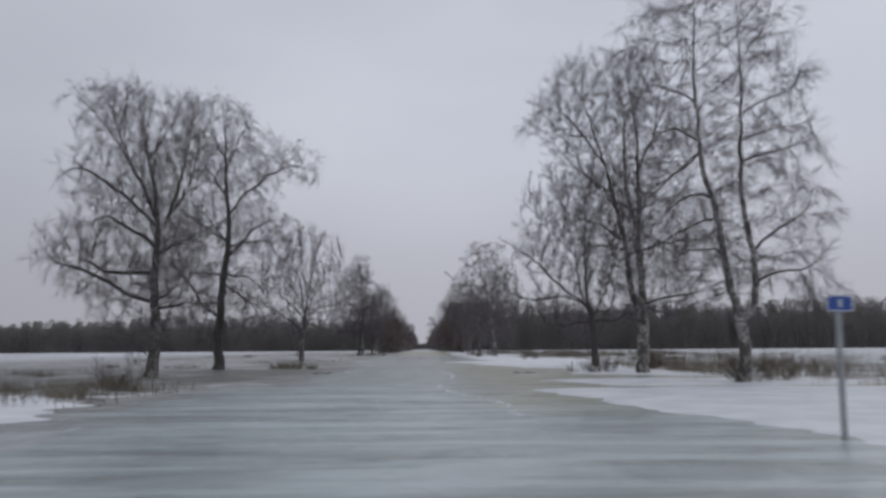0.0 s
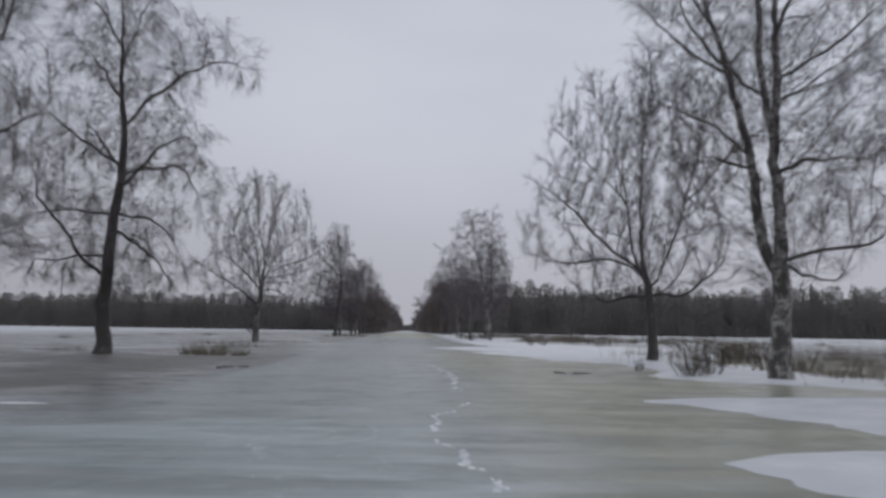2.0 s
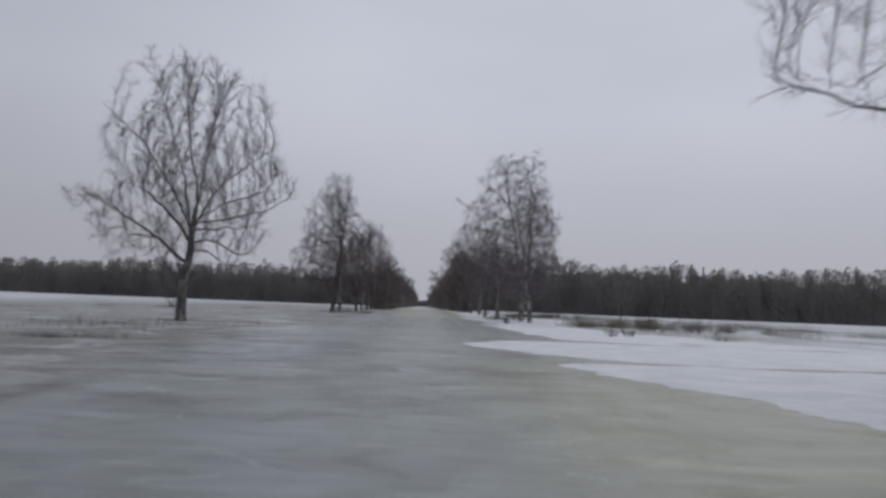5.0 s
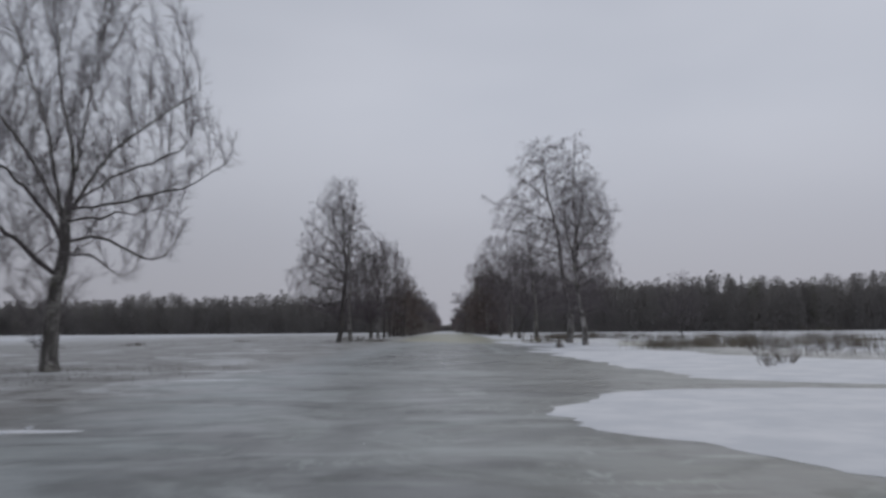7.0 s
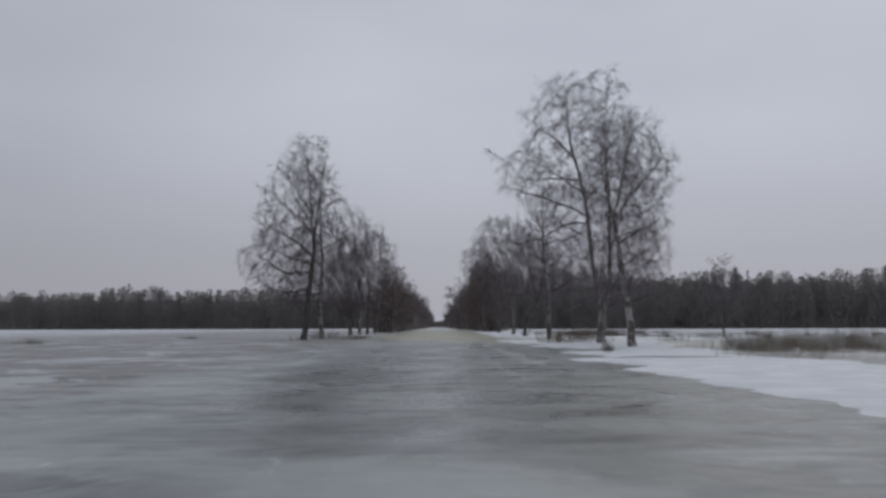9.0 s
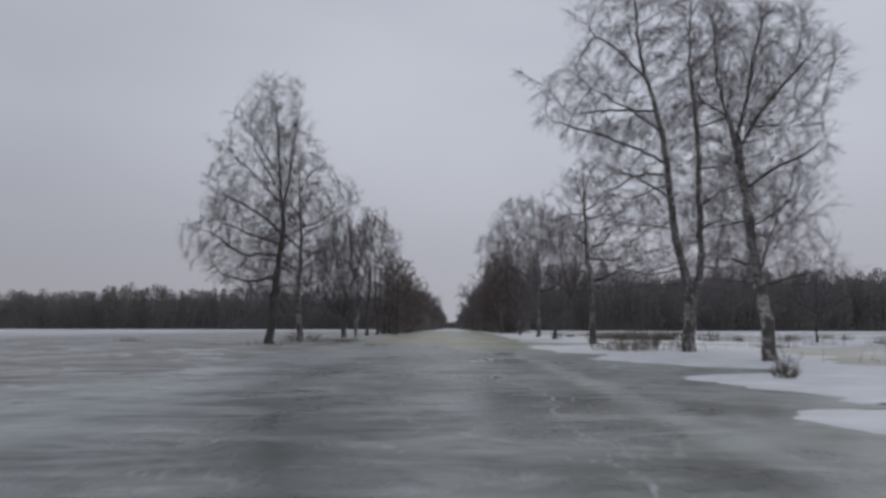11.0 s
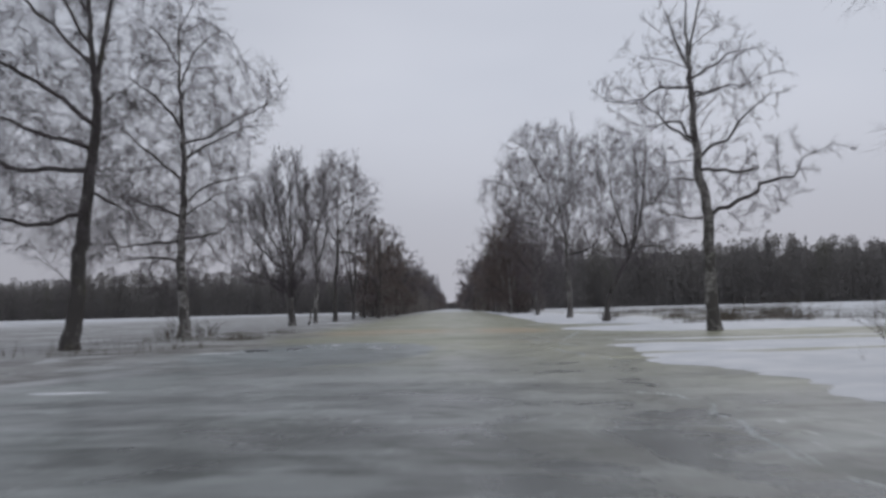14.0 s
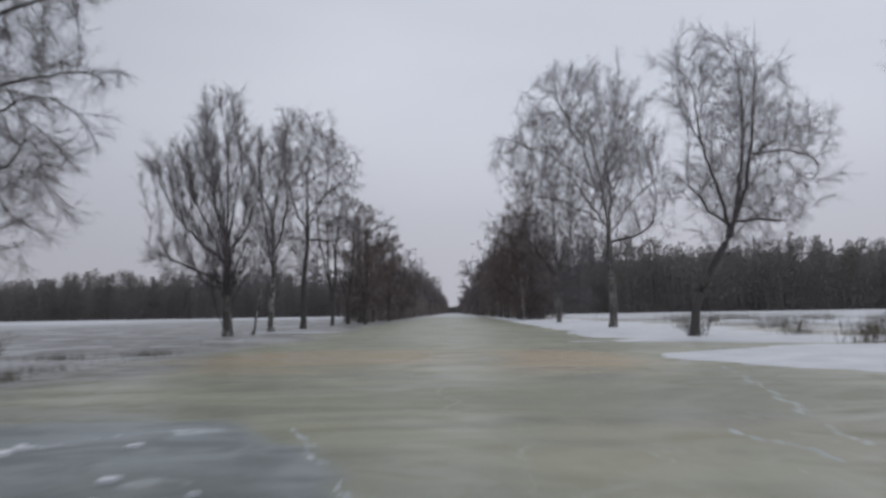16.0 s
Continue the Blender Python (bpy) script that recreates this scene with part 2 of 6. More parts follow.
    soil = a.mix(a.span(fine, 0.52, 0.72, 0, 0.5), soil, (0.46, 0.47, 0.48))
    crust = a.noise(a.scaled(a.pos, 0.30, 0.20, 0.2), 1.0, 7, 0.66, 0.7)
    soil = a.mix(a.span(crust, 0.535, 0.585, 0, 0.75), soil, (0.50, 0.515, 0.53))
    soil = a.mix(a.math("MULTIPLY", a.span(crust, 0.36, 0.42, 0.75, 0.0), a.span(x, -26, -14)), soil, (0.075, 0.066, 0.056))
    col = a.mix(a.math("MULTIPLY", verge, 0.86), col, soil)
    bank = a.math("MULTIPLY", a.span(a.math("MULTIPLY_ADD", a.math("SUBTRACT", streak, 0.5), 1.6, x), -7.3, -6.5, 1.0, 0.0), a.math("MULTIPLY", a.span(along, 27, 32), a.span(along, 56, 64, 1.0, 0.0)))
    col = a.mix(a.math("MULTIPLY", bank, a.span(crust, 0.42, 0.60, 0.92, 0.45)), col, (0.112, 0.106, 0.103))
    mud = a.math("MAXIMUM", blot(-11.0, 47, 4.2, 9.5, 0.95), a.math("MAXIMUM", a.math("MAXIMUM", blot(-11.0, 33, 4.5, 3.5, 0.6), blot(-11.2, 56, 3.8, 4.5, 0.85)), a.math("MAXIMUM", blot(-9.2, 157.5, 3.4, 4.5, 0.85), a.math("MAXIMUM", a.math("MAXIMUM", blot(-9.0, 76, 3.6, 3.2, 0.6), blot(-10.0, 169, 3.2, 6.0, 0.5)), blot(-12.0, 68, 5.5, 5.0, 0.55)))))
    col = a.mix(a.math("MULTIPLY", mud, a.span(weeds, 0.3, 0.6, 1.0, 0.5)), col, (0.105, 0.098, 0.085))
    # hairline cracks and frost scratches
    warped = a.add("ShaderNodeVectorMath")
    warped.operation = "MULTIPLY_ADD"
    bend = a.add("ShaderNodeTexNoise")
    bend.inputs["Scale"].default_value = 0.5
    bend.inputs["Detail"].default_value = 4.0
    a.link(a.pos, bend.inputs["Vector"])
    warped.inputs[1].default_value = (1.6, 1.6, 0)
    a.link(bend.outputs["Color"], warped.inputs[0])
    a.link(a.pos, warped.inputs[2])
    cell = a.add("ShaderNodeTexVoronoi")
    cell.feature = "DISTANCE_TO_EDGE"
    cell.inputs["Scale"].default_value = 0.17
    a.link(warped.outputs[0], cell.inputs["Vector"])
    hair = a.math("MULTIPLY", a.span(cell.outputs["Distance"], 0.0, 0.008, 0.34, 0.0), a.math("MULTIPLY", a.span(swirl, 0.46, 0.60), a.span(streak, 0.42, 0.58)))
    col = a.mix(hair, col, (0.60, 0.62, 0.63))
    # open snow over the far fields
    far = a.math("MAXIMUM", a.span(x, -95, -40, 1, 0), a.math("MAXIMUM", a.span(wander, 15, 27), a.span(y, 320, 420)))
    snowy = a.math("MULTIPLY", far, a.span(a.noise(a.scaled(a.pos, 0.03, 0.05, 0.05), 1.0, 6, 0.65, 0.6), 0.36, 0.56, 0.25, 1.0))
    col = a.mix(snowy, col, (0.62, 0.64, 0.67))
    col = a.mix(a.span(fine, 0.55, 0.8, 0, 0.25), col, (0.50, 0.52, 0.54))
    # crumbs of frost blown onto the ice
    crumb = a.math("MULTIPLY", a.span(a.noise(a.scaled(a.pos, 2.6, 1.7, 1.0), 1.0, 3, 0.6, 0.4), 0.705, 0.735), a.span(drift, 0.46, 0.56))
    col = a.mix(a.math("MULTIPLY", crumb, 0.8), col, (0.58, 0.60, 0.61))
    wet = a.span(swirl, 0.42, 0.62, 0.30, 0.48)
    rough = a.math("ADD", a.math("MULTIPLY_ADD", clear, -0.07, wet), a.span(streak, 0.45, 0.75, 0.0, 0.25))
    rough = a.math("MAXIMUM", rough, a.math("MAXIMUM", a.math("MULTIPLY", verge, 0.5), a.math("MULTIPLY", far, 0.85)))
    relief = a.math("ADD", a.math("MULTIPLY", a.noise(a.pos, 0.9, 4, 0.5), 0.7), a.math("MULTIPLY", fine, 0.12))
    a.bump(relief, 0.32, 0.02)
    return a.put(col, rough, spec=0.34)


def snow_material():
    a = Mat("snow")
    n = a.noise(a.pos, 0.7, 6, 0.6)
    g = a.noise(a.pos, 22.0, 4, 0.7)
    col = a.mix(a.span(n, 0.35, 0.7), (0.60, 0.62, 0.65), (0.74, 0.75, 0.77))
    col = a.mix(a.span(g, 0.6, 0.85, 0, 0.25), col, (0.60, 0.60, 0.58))
    a.bump(a.math("ADD", n, a.math("MULTIPLY", g, 0.2)), 0.5, 0.05)
    return a.put(col, 0.75, spec=0.25)


def bark_material(name, pale, dark, white):
    """Birch bark: pale skin with dark bands and cracked plates; white says how much pale skin shows."""
    a = Mat(name)
    bands = a.noise(a.scaled(a.obj, 4.0, 4.0, 9.0), 1.0, 6, 0.75, 1.0)
    plates = a.noise(a.scaled(a.obj, 2.2, 2.2, 1.0), 1.0, 6, 0.7, 0.4)
    mask = a.math("MULTIPLY", a.span(plates, 0.62 - 0.3 * white, 0.74 - 0.3 * white), a.span(bands, 0.40, 0.55))
    col = a.mix(mask, dark, pale)
    moss = a.span(a.noise(a.obj, 1.1, 3), 0.55, 0.7, 0, 0.35)
    col = a.mix(moss, col, (0.10, 0.10, 0.055))
    a.bump(a.math("ADD", bands, plates), 0.7, 0.04)
    return a.put(col, 0.9, spec=0.15)


def plain_material(name, lo, hi, scale=2.0, rough=0.85, spec=0.2, metal=0.0, bump=0.3):
    a = Mat(name)
    n = a.noise(a.obj, scale, 5, 0.65)
    info = a.add("ShaderNodeObjectInfo")
    lively = a.math("MULTIPLY_ADD", info.outputs["Random"], 0.3, a.math("SUBTRACT", n, 0.15))
    col = a.mix(a.span(lively, 0.3, 0.7), lo, hi)
    if bump:
        a.bump(a.noise(a.obj, scale * 6, 4, 0.6), bump, 0.02)
    return a.put(col, rough, metal, spec)


def clump_material(name, lo, hi):
    a = Mat(name)
    geo = a.add("ShaderNodeNewGeometry")
    n = a.noise(a.scaled(a.pos, 1.0, 1.0, 0.25), 0.10, 3, 0.55)
    f = a.math("MULTIPLY_ADD", geo.outputs["Random Per Island"], 0.06, a.math("MULTIPLY", n, 0.85))
    col = a.mix(a.span(f, 0.25, 0.75), lo, hi)
    moss = a.noise(a.scaled(a.pos, 1.0, 1.0, 0.1), 0.055, 2, 0.5)
    col = a.mix(a.span(moss, 0.60, 0.70, 0, 0.45), col, (0.190, 0.197, 0.135))
    a.put(col, 0.95, spec=0.05)
    # light also filters through the twigs
    thin = a.add("ShaderNodeBsdfTranslucent")
    a.link(col, thin.inputs["Color"])
    both = a.add("ShaderNodeMixShader")
    both.inputs[0].default_value = 0.5
    a.link(a.bsdf.outputs[0], both.inputs[1])
    a.link(thin.outputs[0], both.inputs[2])
    a.link(both.outputs[0], a.nt.nodes["Material Output"].inputs[0])
    return a.m


ICE = ice_material()
SNOW = snow_material()
BARK_WHITE = bark_material("birch_bark", (0.47, 0.455, 0.435), (0.105, 0.098, 0.092), 0.60)
BARK_GREY = bark_material("grey_birch_bark", (0.33, 0.318, 0.30), (0.103, 0.096, 0.090), 0.52)
BARK_DARK = bark_material("dark_bark", (0.22, 0.205, 0.195), (0.090, 0.083, 0.079), 0.3)
LIMB = plain_material("limb_bark", (0.074, 0.067, 0.066), (0.140, 0.129, 0.126), 1.5, 0.9, 0.1)
TWIG = plain_material("birch_twigs", (0.120, 0.106, 0.112), (0.188, 0.168, 0.176), 0.8, 0.9, 0.08, bump=0)
TWIG_RED = plain_material("reddish_twigs", (0.122, 0.098, 0.092), (0.18, 0.150, 0.139), 0.8, 0.9, 0.08, bump=0)
# far wood paler than bare twigs: haze is mixed into its colour
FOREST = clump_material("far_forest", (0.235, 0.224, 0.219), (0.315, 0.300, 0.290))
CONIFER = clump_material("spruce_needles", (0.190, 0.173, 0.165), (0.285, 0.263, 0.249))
STRAW = plain_material("dead_grass_straw", (0.200, 0.178, 0.138), (0.36, 0.33, 0.262), 0.6, 0.9, 0.1, bump=0)
GRASS = plain_material("dry_grass", (0.115, 0.098, 0.078), (0.23, 0.205, 0.165), 0.6, 0.9, 0.1, bump=0)
SHRUB = plain_material("shrub_twigs", (0.070, 0.058, 0.048), (0.16, 0.135, 0.11), 0.8, 0.9, 0.1, bump=0)
FROST = plain_material("frosted_ice", (0.36, 0.39, 0.40), (0.56, 0.59, 0.60), 3.0, 0.6, 0.3)
STEEL = plain_material("galvanised_steel", (0.28, 0.29, 0.30), (0.42, 0.43, 0.44), 6.0, 0.5, 0.5, 0.5, 0.1)
WHITE = plain_material("white_sign_paint", (0.55, 0.56, 0.57), (0.66, 0.67, 0.68), 5.0, 0.5, 0.4, 0.0, 0.05)
BLUE = plain_material("blue_sign_paint", (0.020, 0.060, 0.26), (0.030, 0.085, 0.33), 5.0, 0.45, 0.5, 0.0, 0.05)

# ---------------------------------------------------------------- mesh helpers


def quick_mesh(name, verts, faces, size, material, smooth=True):
    """A mesh of faces that all have the same number of corners, or a list of such (faces, size) pairs."""
    me = bpy.data.meshes.new(name)
    groups = faces if isinstance(faces, list) else [(faces, size)]
    verts = np.asarray(verts, np.float32).reshape(-1, 3)
    loops = np.concatenate([np.asarray(f, np.int32).ravel() for f, _ in groups])
    totals = np.concatenate([np.full(len(np.asarray(f).reshape(-1, n)), n, np.int32) for f, n in groups])
    starts = np.concatenate([[0], np.cumsum(totals)[:-1]]).astype(np.int32)
    me.vertices.add(len(verts))
    me.vertices.foreach_set("co", verts.ravel())
    me.loops.add(len(loops))
    me.loops.foreach_set("vertex_index", loops)
    me.polygons.add(len(totals))
    me.polygons.foreach_set("loop_start", starts)
    me.polygons.foreach_set("loop_total", totals)
    me.polygons.foreach_set("use_smooth", np.full(len(totals), smooth))
    me.materials.append(material)
    me.update(calc_edges=True)
    me.validate()
    return me


def part(name, bm, material, parent, label=""):
    """Links a bmesh or a mesh as one mesh object under a thing."""
    if isinstance(bm, bmesh.types.BMesh):
        me = bpy.data.meshes.new(name)
        bm.to_mesh(me)
        bm.free()
        me.materials.append(material)
    else:
        me = bm
    ob = new(name, me)
    ob.parent = parent
    return tagged(ob, label)


def tubes(lines, radii, sides, pointed=True):
    """Verts and face groups of tapered tubes along polylines of shape (n, k, 3), with radii (n, k)."""
    n, k, _ = lines.shape
    tang = np.gradient(lines, axis=1)
    tang /= np.linalg.norm(tang, axis=2, keepdims=True) + 1e-9
    ref = np.where(np.abs(tang[..., 2:3]) > 0.9, np.array([1.0, 0, 0]), np.array([0, 0, 1.0]))
    u = np.cross(tang, ref)
    u /= np.linalg.norm(u, axis=2, keepdims=True) + 1e-9
    v = np.cross(tang, u)
    ang = np.arange(sides) * 2 * np.pi / sides
    ring = np.cos(ang)[None, None, :, None] * u[:, :, None] + np.sin(ang)[None, None, :, None] * v[:, :, None]
    verts = lines[:, :, None] + ring * radii[:, :, None, None]
    rings = k - 1 if pointed else k
    body = verts[:, :rings].reshape(n, -1, 3)
    per = rings * sides + (1 if pointed else 0)
    if pointed:
        body = np.concatenate([body, lines[:, -1:]], 1)
    base = (np.arange(n) * per)[:, None, None]
    r, s = np.meshgrid(np.arange(rings - 1), np.arange(sides), indexing="ij")
    s2 = (s + 1) % sides
    quad = np.stack([r * sides + s, r * sides + s2, (r + 1) * sides + s2, (r + 1) * sides + s], -1).reshape(1, -1, 4)
    groups = [((base + quad).reshape(-1, 4), 4)] if rings > 1 else []
    if pointed:
        s = np.arange(sides)
        last = (rings - 1) * sides
        tri = np.stack([last + s, last + (s + 1) % sides, np.full(sides, rings * sides)], -1)[None]
        groups.append(((base + tri).reshape(-1, 3), 3))
    return body.reshape(-1, 3), groups


def joined(pieces):
    """One set of verts and face groups out of several."""
    verts, by, at = [], {}, 0
    for v, groups in pieces:
        verts.append(v)
        for f, n in groups:
            by.setdefault(n, []).append(f + at)
        at += len(v)
    return np.concatenate(verts), [(np.concatenate(f), n) for n, f in by.items()]


def resample(line, k):
    line = np.asarray(line, float)
    d = np.r_[0, np.cumsum(np.linalg.norm(np.diff(line, axis=0), axis=1))]
    t = np.linspace(0, d[-1], k)
    out = np.stack([np.interp(t, d, line[:, n]) for n in range(3)], 1)
    for _ in range(2):
        out[1:-1] = 0.25 * out[:-2] + 0.5 * out[1:-1] + 0.25 * out[2:]
    return out


def sprout(rng, lines, radii, count, lo, hi, length, spread, droop, k, up=0.0, shrink=0.55, wander=0.12):
    """Children along parent polylines: count a parent, from lo to hi of its length. length: metres, or one a parent."""
    n, pk, _ = lines.shape
    u = lo + (hi - lo) * (np.arange(count)[None] + rng.random((n, count))) / count
    f = u * (pk - 1)
    i = np.minimum(f.astype(int), pk - 2)
    w = (f - i)[..., None]
    rows = np.arange(n)[:, None]
    start = lines[rows, i] * (1 - w) + lines[rows, i + 1] * w
    tang = lines[rows, i + 1] - lines[rows, i]
    tang /= np.linalg.norm(tang, axis=2, keepdims=True) + 1e-9
    rad = radii[rows, i] * (1 - w[..., 0]) + radii[rows, i + 1] * w[..., 0]
    rand = rng.normal(size=(n, count, 3))
    rand -= (rand * tang).sum(2, keepdims=True) * tang
    rand /= np.linalg.norm(rand, axis=2, keepdims=True) + 1e-9
    way = tang + spread * rand
    way[..., 2] += up
    way /= np.linalg.norm(way, axis=2, keepdims=True)
    size = np.broadcast_to(np.asarray(length, float).reshape(-1, 1) if np.ndim(length) else length, (n, count))
    size = size * (0.6 + 0.7 * rng.random((n, count))) * (1.15 - 0.6 * u)
    start, way, size, rad = start.reshape(-1, 3), way.reshape(-1, 3), size.reshape(-1), rad.reshape(-1)
    return grow(rng, start, way, size, np.maximum(rad * shrink, 0.004), droop, k, wander)


def grow(rng, start, way, size, rad, droop, k, wander=0.12):
    """Polylines that set out along way and bend under their weight."""
    out = np.empty((len(start), k, 3))
    out[:, 0] = start
    d = way.copy()
    step = (size / (k - 1))[:, None]
    for n in range(1, k):
        out[:, n] = out[:, n - 1] + d * step
        d = d + wander * rng.normal(size=d.shape)
        d[:, 2] -= droop * n / k
        d /= np.linalg.norm(d, axis=1, keepdims=True)
    taper = np.linspace(1.0, 0.2, k)[None]
    return out, rad[:, None] * taper


def spread_out(line, depth, first=0.0):
    """A 3D polyline out of (x, z) pairs, swinging away to depth along y by its end."""
    p = np.asarray(line, float)
    d = np.r_[0, np.cumsum(np.linalg.norm(np.diff(p, axis=0), axis=1))]
    u = d / d[-1]
    return np.stack([p[:, 0], first + depth * u ** 1.2, p[:, 1]], 1)


def even_steps(line, step):
    d = np.linalg.norm(np.diff(line, axis=0), axis=1).sum()
    return resample(line, max(3, int(d / step) + 1))


def colonise(rng, start, parent, goals, step=0.42, reach=0.6, rounds=70, keep=0.5, lift=0.05, rise=0.6):
    """Grows branches from the start nodes towards the goals until each is reached, best from below by rise. Returns the nodes and their parents."""
    nodes, par = [start], [parent]
    n = len(start)
    way = np.zeros((n, 3))
    way[1:] = start[1:] - start[np.maximum(parent[1:], 0)]
    way /= np.linalg.norm(way, axis=1, keepdims=True) + 1e-9
    gap = np.full(len(goals), 1e9)
    near = np.zeros(len(goals), int)
    fresh, at = start, 0
    left = np.ones(len(goals), bool)
    spent = np.zeros(n, int)
    for _ in range(rounds):
        for a in range(0, len(fresh), 400):
            off = goals[:, None] - fresh[None, a:a + 400]
            level = np.hypot(off[..., 0], off[..., 1])
            d = np.hypot(level, off[..., 2] - rise * level)
            k = d.argmin(1)
            dist = d[np.arange(len(goals)), k]
            better = dist < gap
            gap[better], near[better] = dist[better], at + a + k[better]
        left &= np.linalg.norm(goals - np.concatenate(nodes)[near], axis=1) > reach
        if not left.any():
            break
        every = np.concatenate(nodes)
        pull = np.zeros((len(every), 3))
        to = goals[left] - every[near[left]]
        np.add.at(pull, near[left], to / (np.linalg.norm(to, axis=1, keepdims=True) + 1e-9))
        busy = np.flatnonzero((np.abs(pull).sum(1) > 0) & (spent < 3))
        if not len(busy):
            break
        go = pull[busy] / (np.linalg.norm(pull[busy], axis=1, keepdims=True) + 1e-9) + keep * way[busy] + 0.13 * rng.normal(size=(len(busy), 3))
        go[:, 2] += lift
        go /= np.linalg.norm(go, axis=1, keepdims=True) + 1e-9
        spent[busy] += 1
        fresh, at = every[busy] + step * go, len(every)
        nodes.append(fresh)
        par.append(busy)
        way = np.concatenate([way, go])
        spent = np.r_[spent, np.zeros(len(busy), int)]
    return np.concatenate(nodes), np.concatenate(par)


def tree(name, x, y, seed, stems, limbs, crown, bark, label, girth=0.3, goals=1500, clumpy=0.55, hang=0.35, hair=0.7, many=4, finer=7, bare=5, thick=1.0,
         twig_mat=None, category="tree", group="", lift=0.05, deep=0.85, tight=0.9, rise=0.6, spread=0.5, stout=1.4, swings=(), crook=0.085, core=0, taper=1.15):
    """A leafless tree. stems and limbs: (x, z) polylines; crown: (height, least x, most x) of its outline; goals: how many twig ends its branches
    seek; clumpy: how far they gather in tufts; hang: how much the twigs droop; swings: (limb, metres) for limbs known to reach along the road;
    core: extra twig ends close about the stems."""
    rng = np.random.default_rng(seed)
    base = new(name)
    base.location = (x, y, 0)
    tagged(base, label, category, group)
    cz, ca, cb = np.array(crown, float).T
    top = max(s[-1][1] for s in stems)

    def depth_at(z):
        return deep * 0.5 * (np.interp(z, cz, cb) - np.interp(z, cz, ca))

    # stems, each a part of its own
    pos, par, thickness, drawn = [], [], [], []
    for number, stem in enumerate(stems):
        swing = 0.0 if number == 0 else depth_at(stem[-1][1]) * rng.uniform(0.35, 0.8) * (1 if number % 2 else -1)
        line = even_steps(spread_out(stem, swing), 0.4)
        n = len(line)
        sway = rng.normal(size=(n, 2)) * 0.03 + 0.06 * np.sin(np.linspace(0, n * 0.3, n)[:, None] + rng.random(2) * 6)
        line[1:-1, :2] += sway[1:-1]
        r0 = 0.9 * girth * (1.0 if number == 0 else 0.40 if len(stems) > 3 else 0.70)
        rad = r0 * np.clip((1 - np.clip(line[:, 2] / (top * 1.02), 0, 1)) ** taper, 0.05, 1)
        if number == 0 and len(stems) > 1:
            rad *= np.interp(line[:, 2], [stems[1][0][1], stems[1][0][1] + 1.2], [1.0, 0.5 if len(stems) > 3 else 0.8])
        at = sum(len(q) for q in pos)
        links = np.arange(at - 1, at + n - 1)
        if number:
            links[0] = int(np.linalg.norm(np.concatenate(pos) - line[0], axis=1).argmin())
            line[0] = np.concatenate(pos)[links[0]]
        pos.append(line)
        par.append(links)
        thickness.append(rad)
        shown, wide = line.copy(), rad.copy()
        if number == 0:
            shown[0, 2] = -0.06
            wide[0] *= 1.3
            wide[1] *= 1.08
        drawn.append((shown, wide))
    stem_n = sum(len(q) for q in pos)
    stem_r = np.concatenate(thickness)
    for number, limb in enumerate(limbs):
        here = np.concatenate(pos)[:stem_n]
        root = int(np.hypot(here[:, 0] - limb[0][0], here[:, 2] - limb[0][1]).argmin())
        span = abs(limb[-1][0] - limb[0][0])
        swing = rng.uniform(0.15, 0.7) * rng.choice([-1, 1]) * min(span, depth_at(limb[-1][1]) + 0.3)
        swing = dict(swings).get(number, swing)
        line = spread_out(limb, swing, here[root, 1])
        line[0] = here[root]
        line = even_steps(line, 0.4)[1:]
        line += rng.normal(size=line.shape) * crook
        at = sum(len(q) for q in pos)
        pos.append(line)
        par.append(np.r_[root, np.arange(at, at + len(line) - 1)])
    start, parent = np.concatenate(pos), np.concatenate(par)
    # twig ends: some anywhere within the outline, most in tufts
    low, high = cz[0], cz[-1]
    count = goals * 4
    phase = rng.random(3) * 6.28

    def scatter(n):
        z = rng.uniform(low, high, n)
        a, b = np.interp(z, cz, ca), np.interp(z, cz, cb)
        side = rng.uniform(-1, 1, n)
        across = np.sqrt(np.clip(1 - side ** 2, 0, 1)) * rng.uniform(-1, 1, n)
        turn = np.arctan2(across, side)
        lobes = 0.86 + 0.14 * np.sin(3 * turn + 1.1 * z + phase[0]) + 0.10 * np.sin(2 * turn - 2.3 * z + phase[1]) + 0.08 * np.sin(5 * turn + 3.7 * z + phase[2])
        return np.stack([(a + b) / 2 + lobes * side * (b - a) / 2, lobes * across * depth_at(z), z], 1)

    wide = np.interp(np.linspace(low, high, 40), cz, cb - ca)
    pool = scatter(count)
    pool = pool[rng.random(count) < np.interp(pool[:, 2], cz, cb - ca) ** 1.5 / wide.max() ** 1.5]
    tufts = pool[rng.permutation(len(pool))[:max(14, goals // 22)]]
    loose = pool[rng.permutation(len(pool))[:int(goals * (1 - clumpy))]]
    packed = tufts[rng.integers(len(tufts), size=int(goals * clumpy))] + rng.normal(size=(int(goals * clumpy), 3)) * tight * np.array([0.62, 0.62, 0.5])
    boles = start[:stem_n][(start[:stem_n, 2] > low + 1.2) & (start[:stem_n, 2] < 0.8 * high)]
    close = boles[rng.integers(len(boles), size=core)] + rng.normal(size=(core, 3)) * 0.75 if core else packed[:0]
    ends = np.concatenate([loose, packed, close])
    nodes, links = colonise(rng, start, parent, ends, lift=lift, rise=rise)
    total = len(nodes)
    tips = np.zeros(total, int)
    kids = np.bincount(links[1:], minlength=total)
    tips[kids == 0] = 1
    for i in range(total - 1, 0, -1):
        tips[links[i]] += tips[i]
    rad = 0.0105 * thick * np.maximum(tips, 1) ** 0.45 * np.interp(tips, [1, 4, 14], [0.72, 0.85, stout])
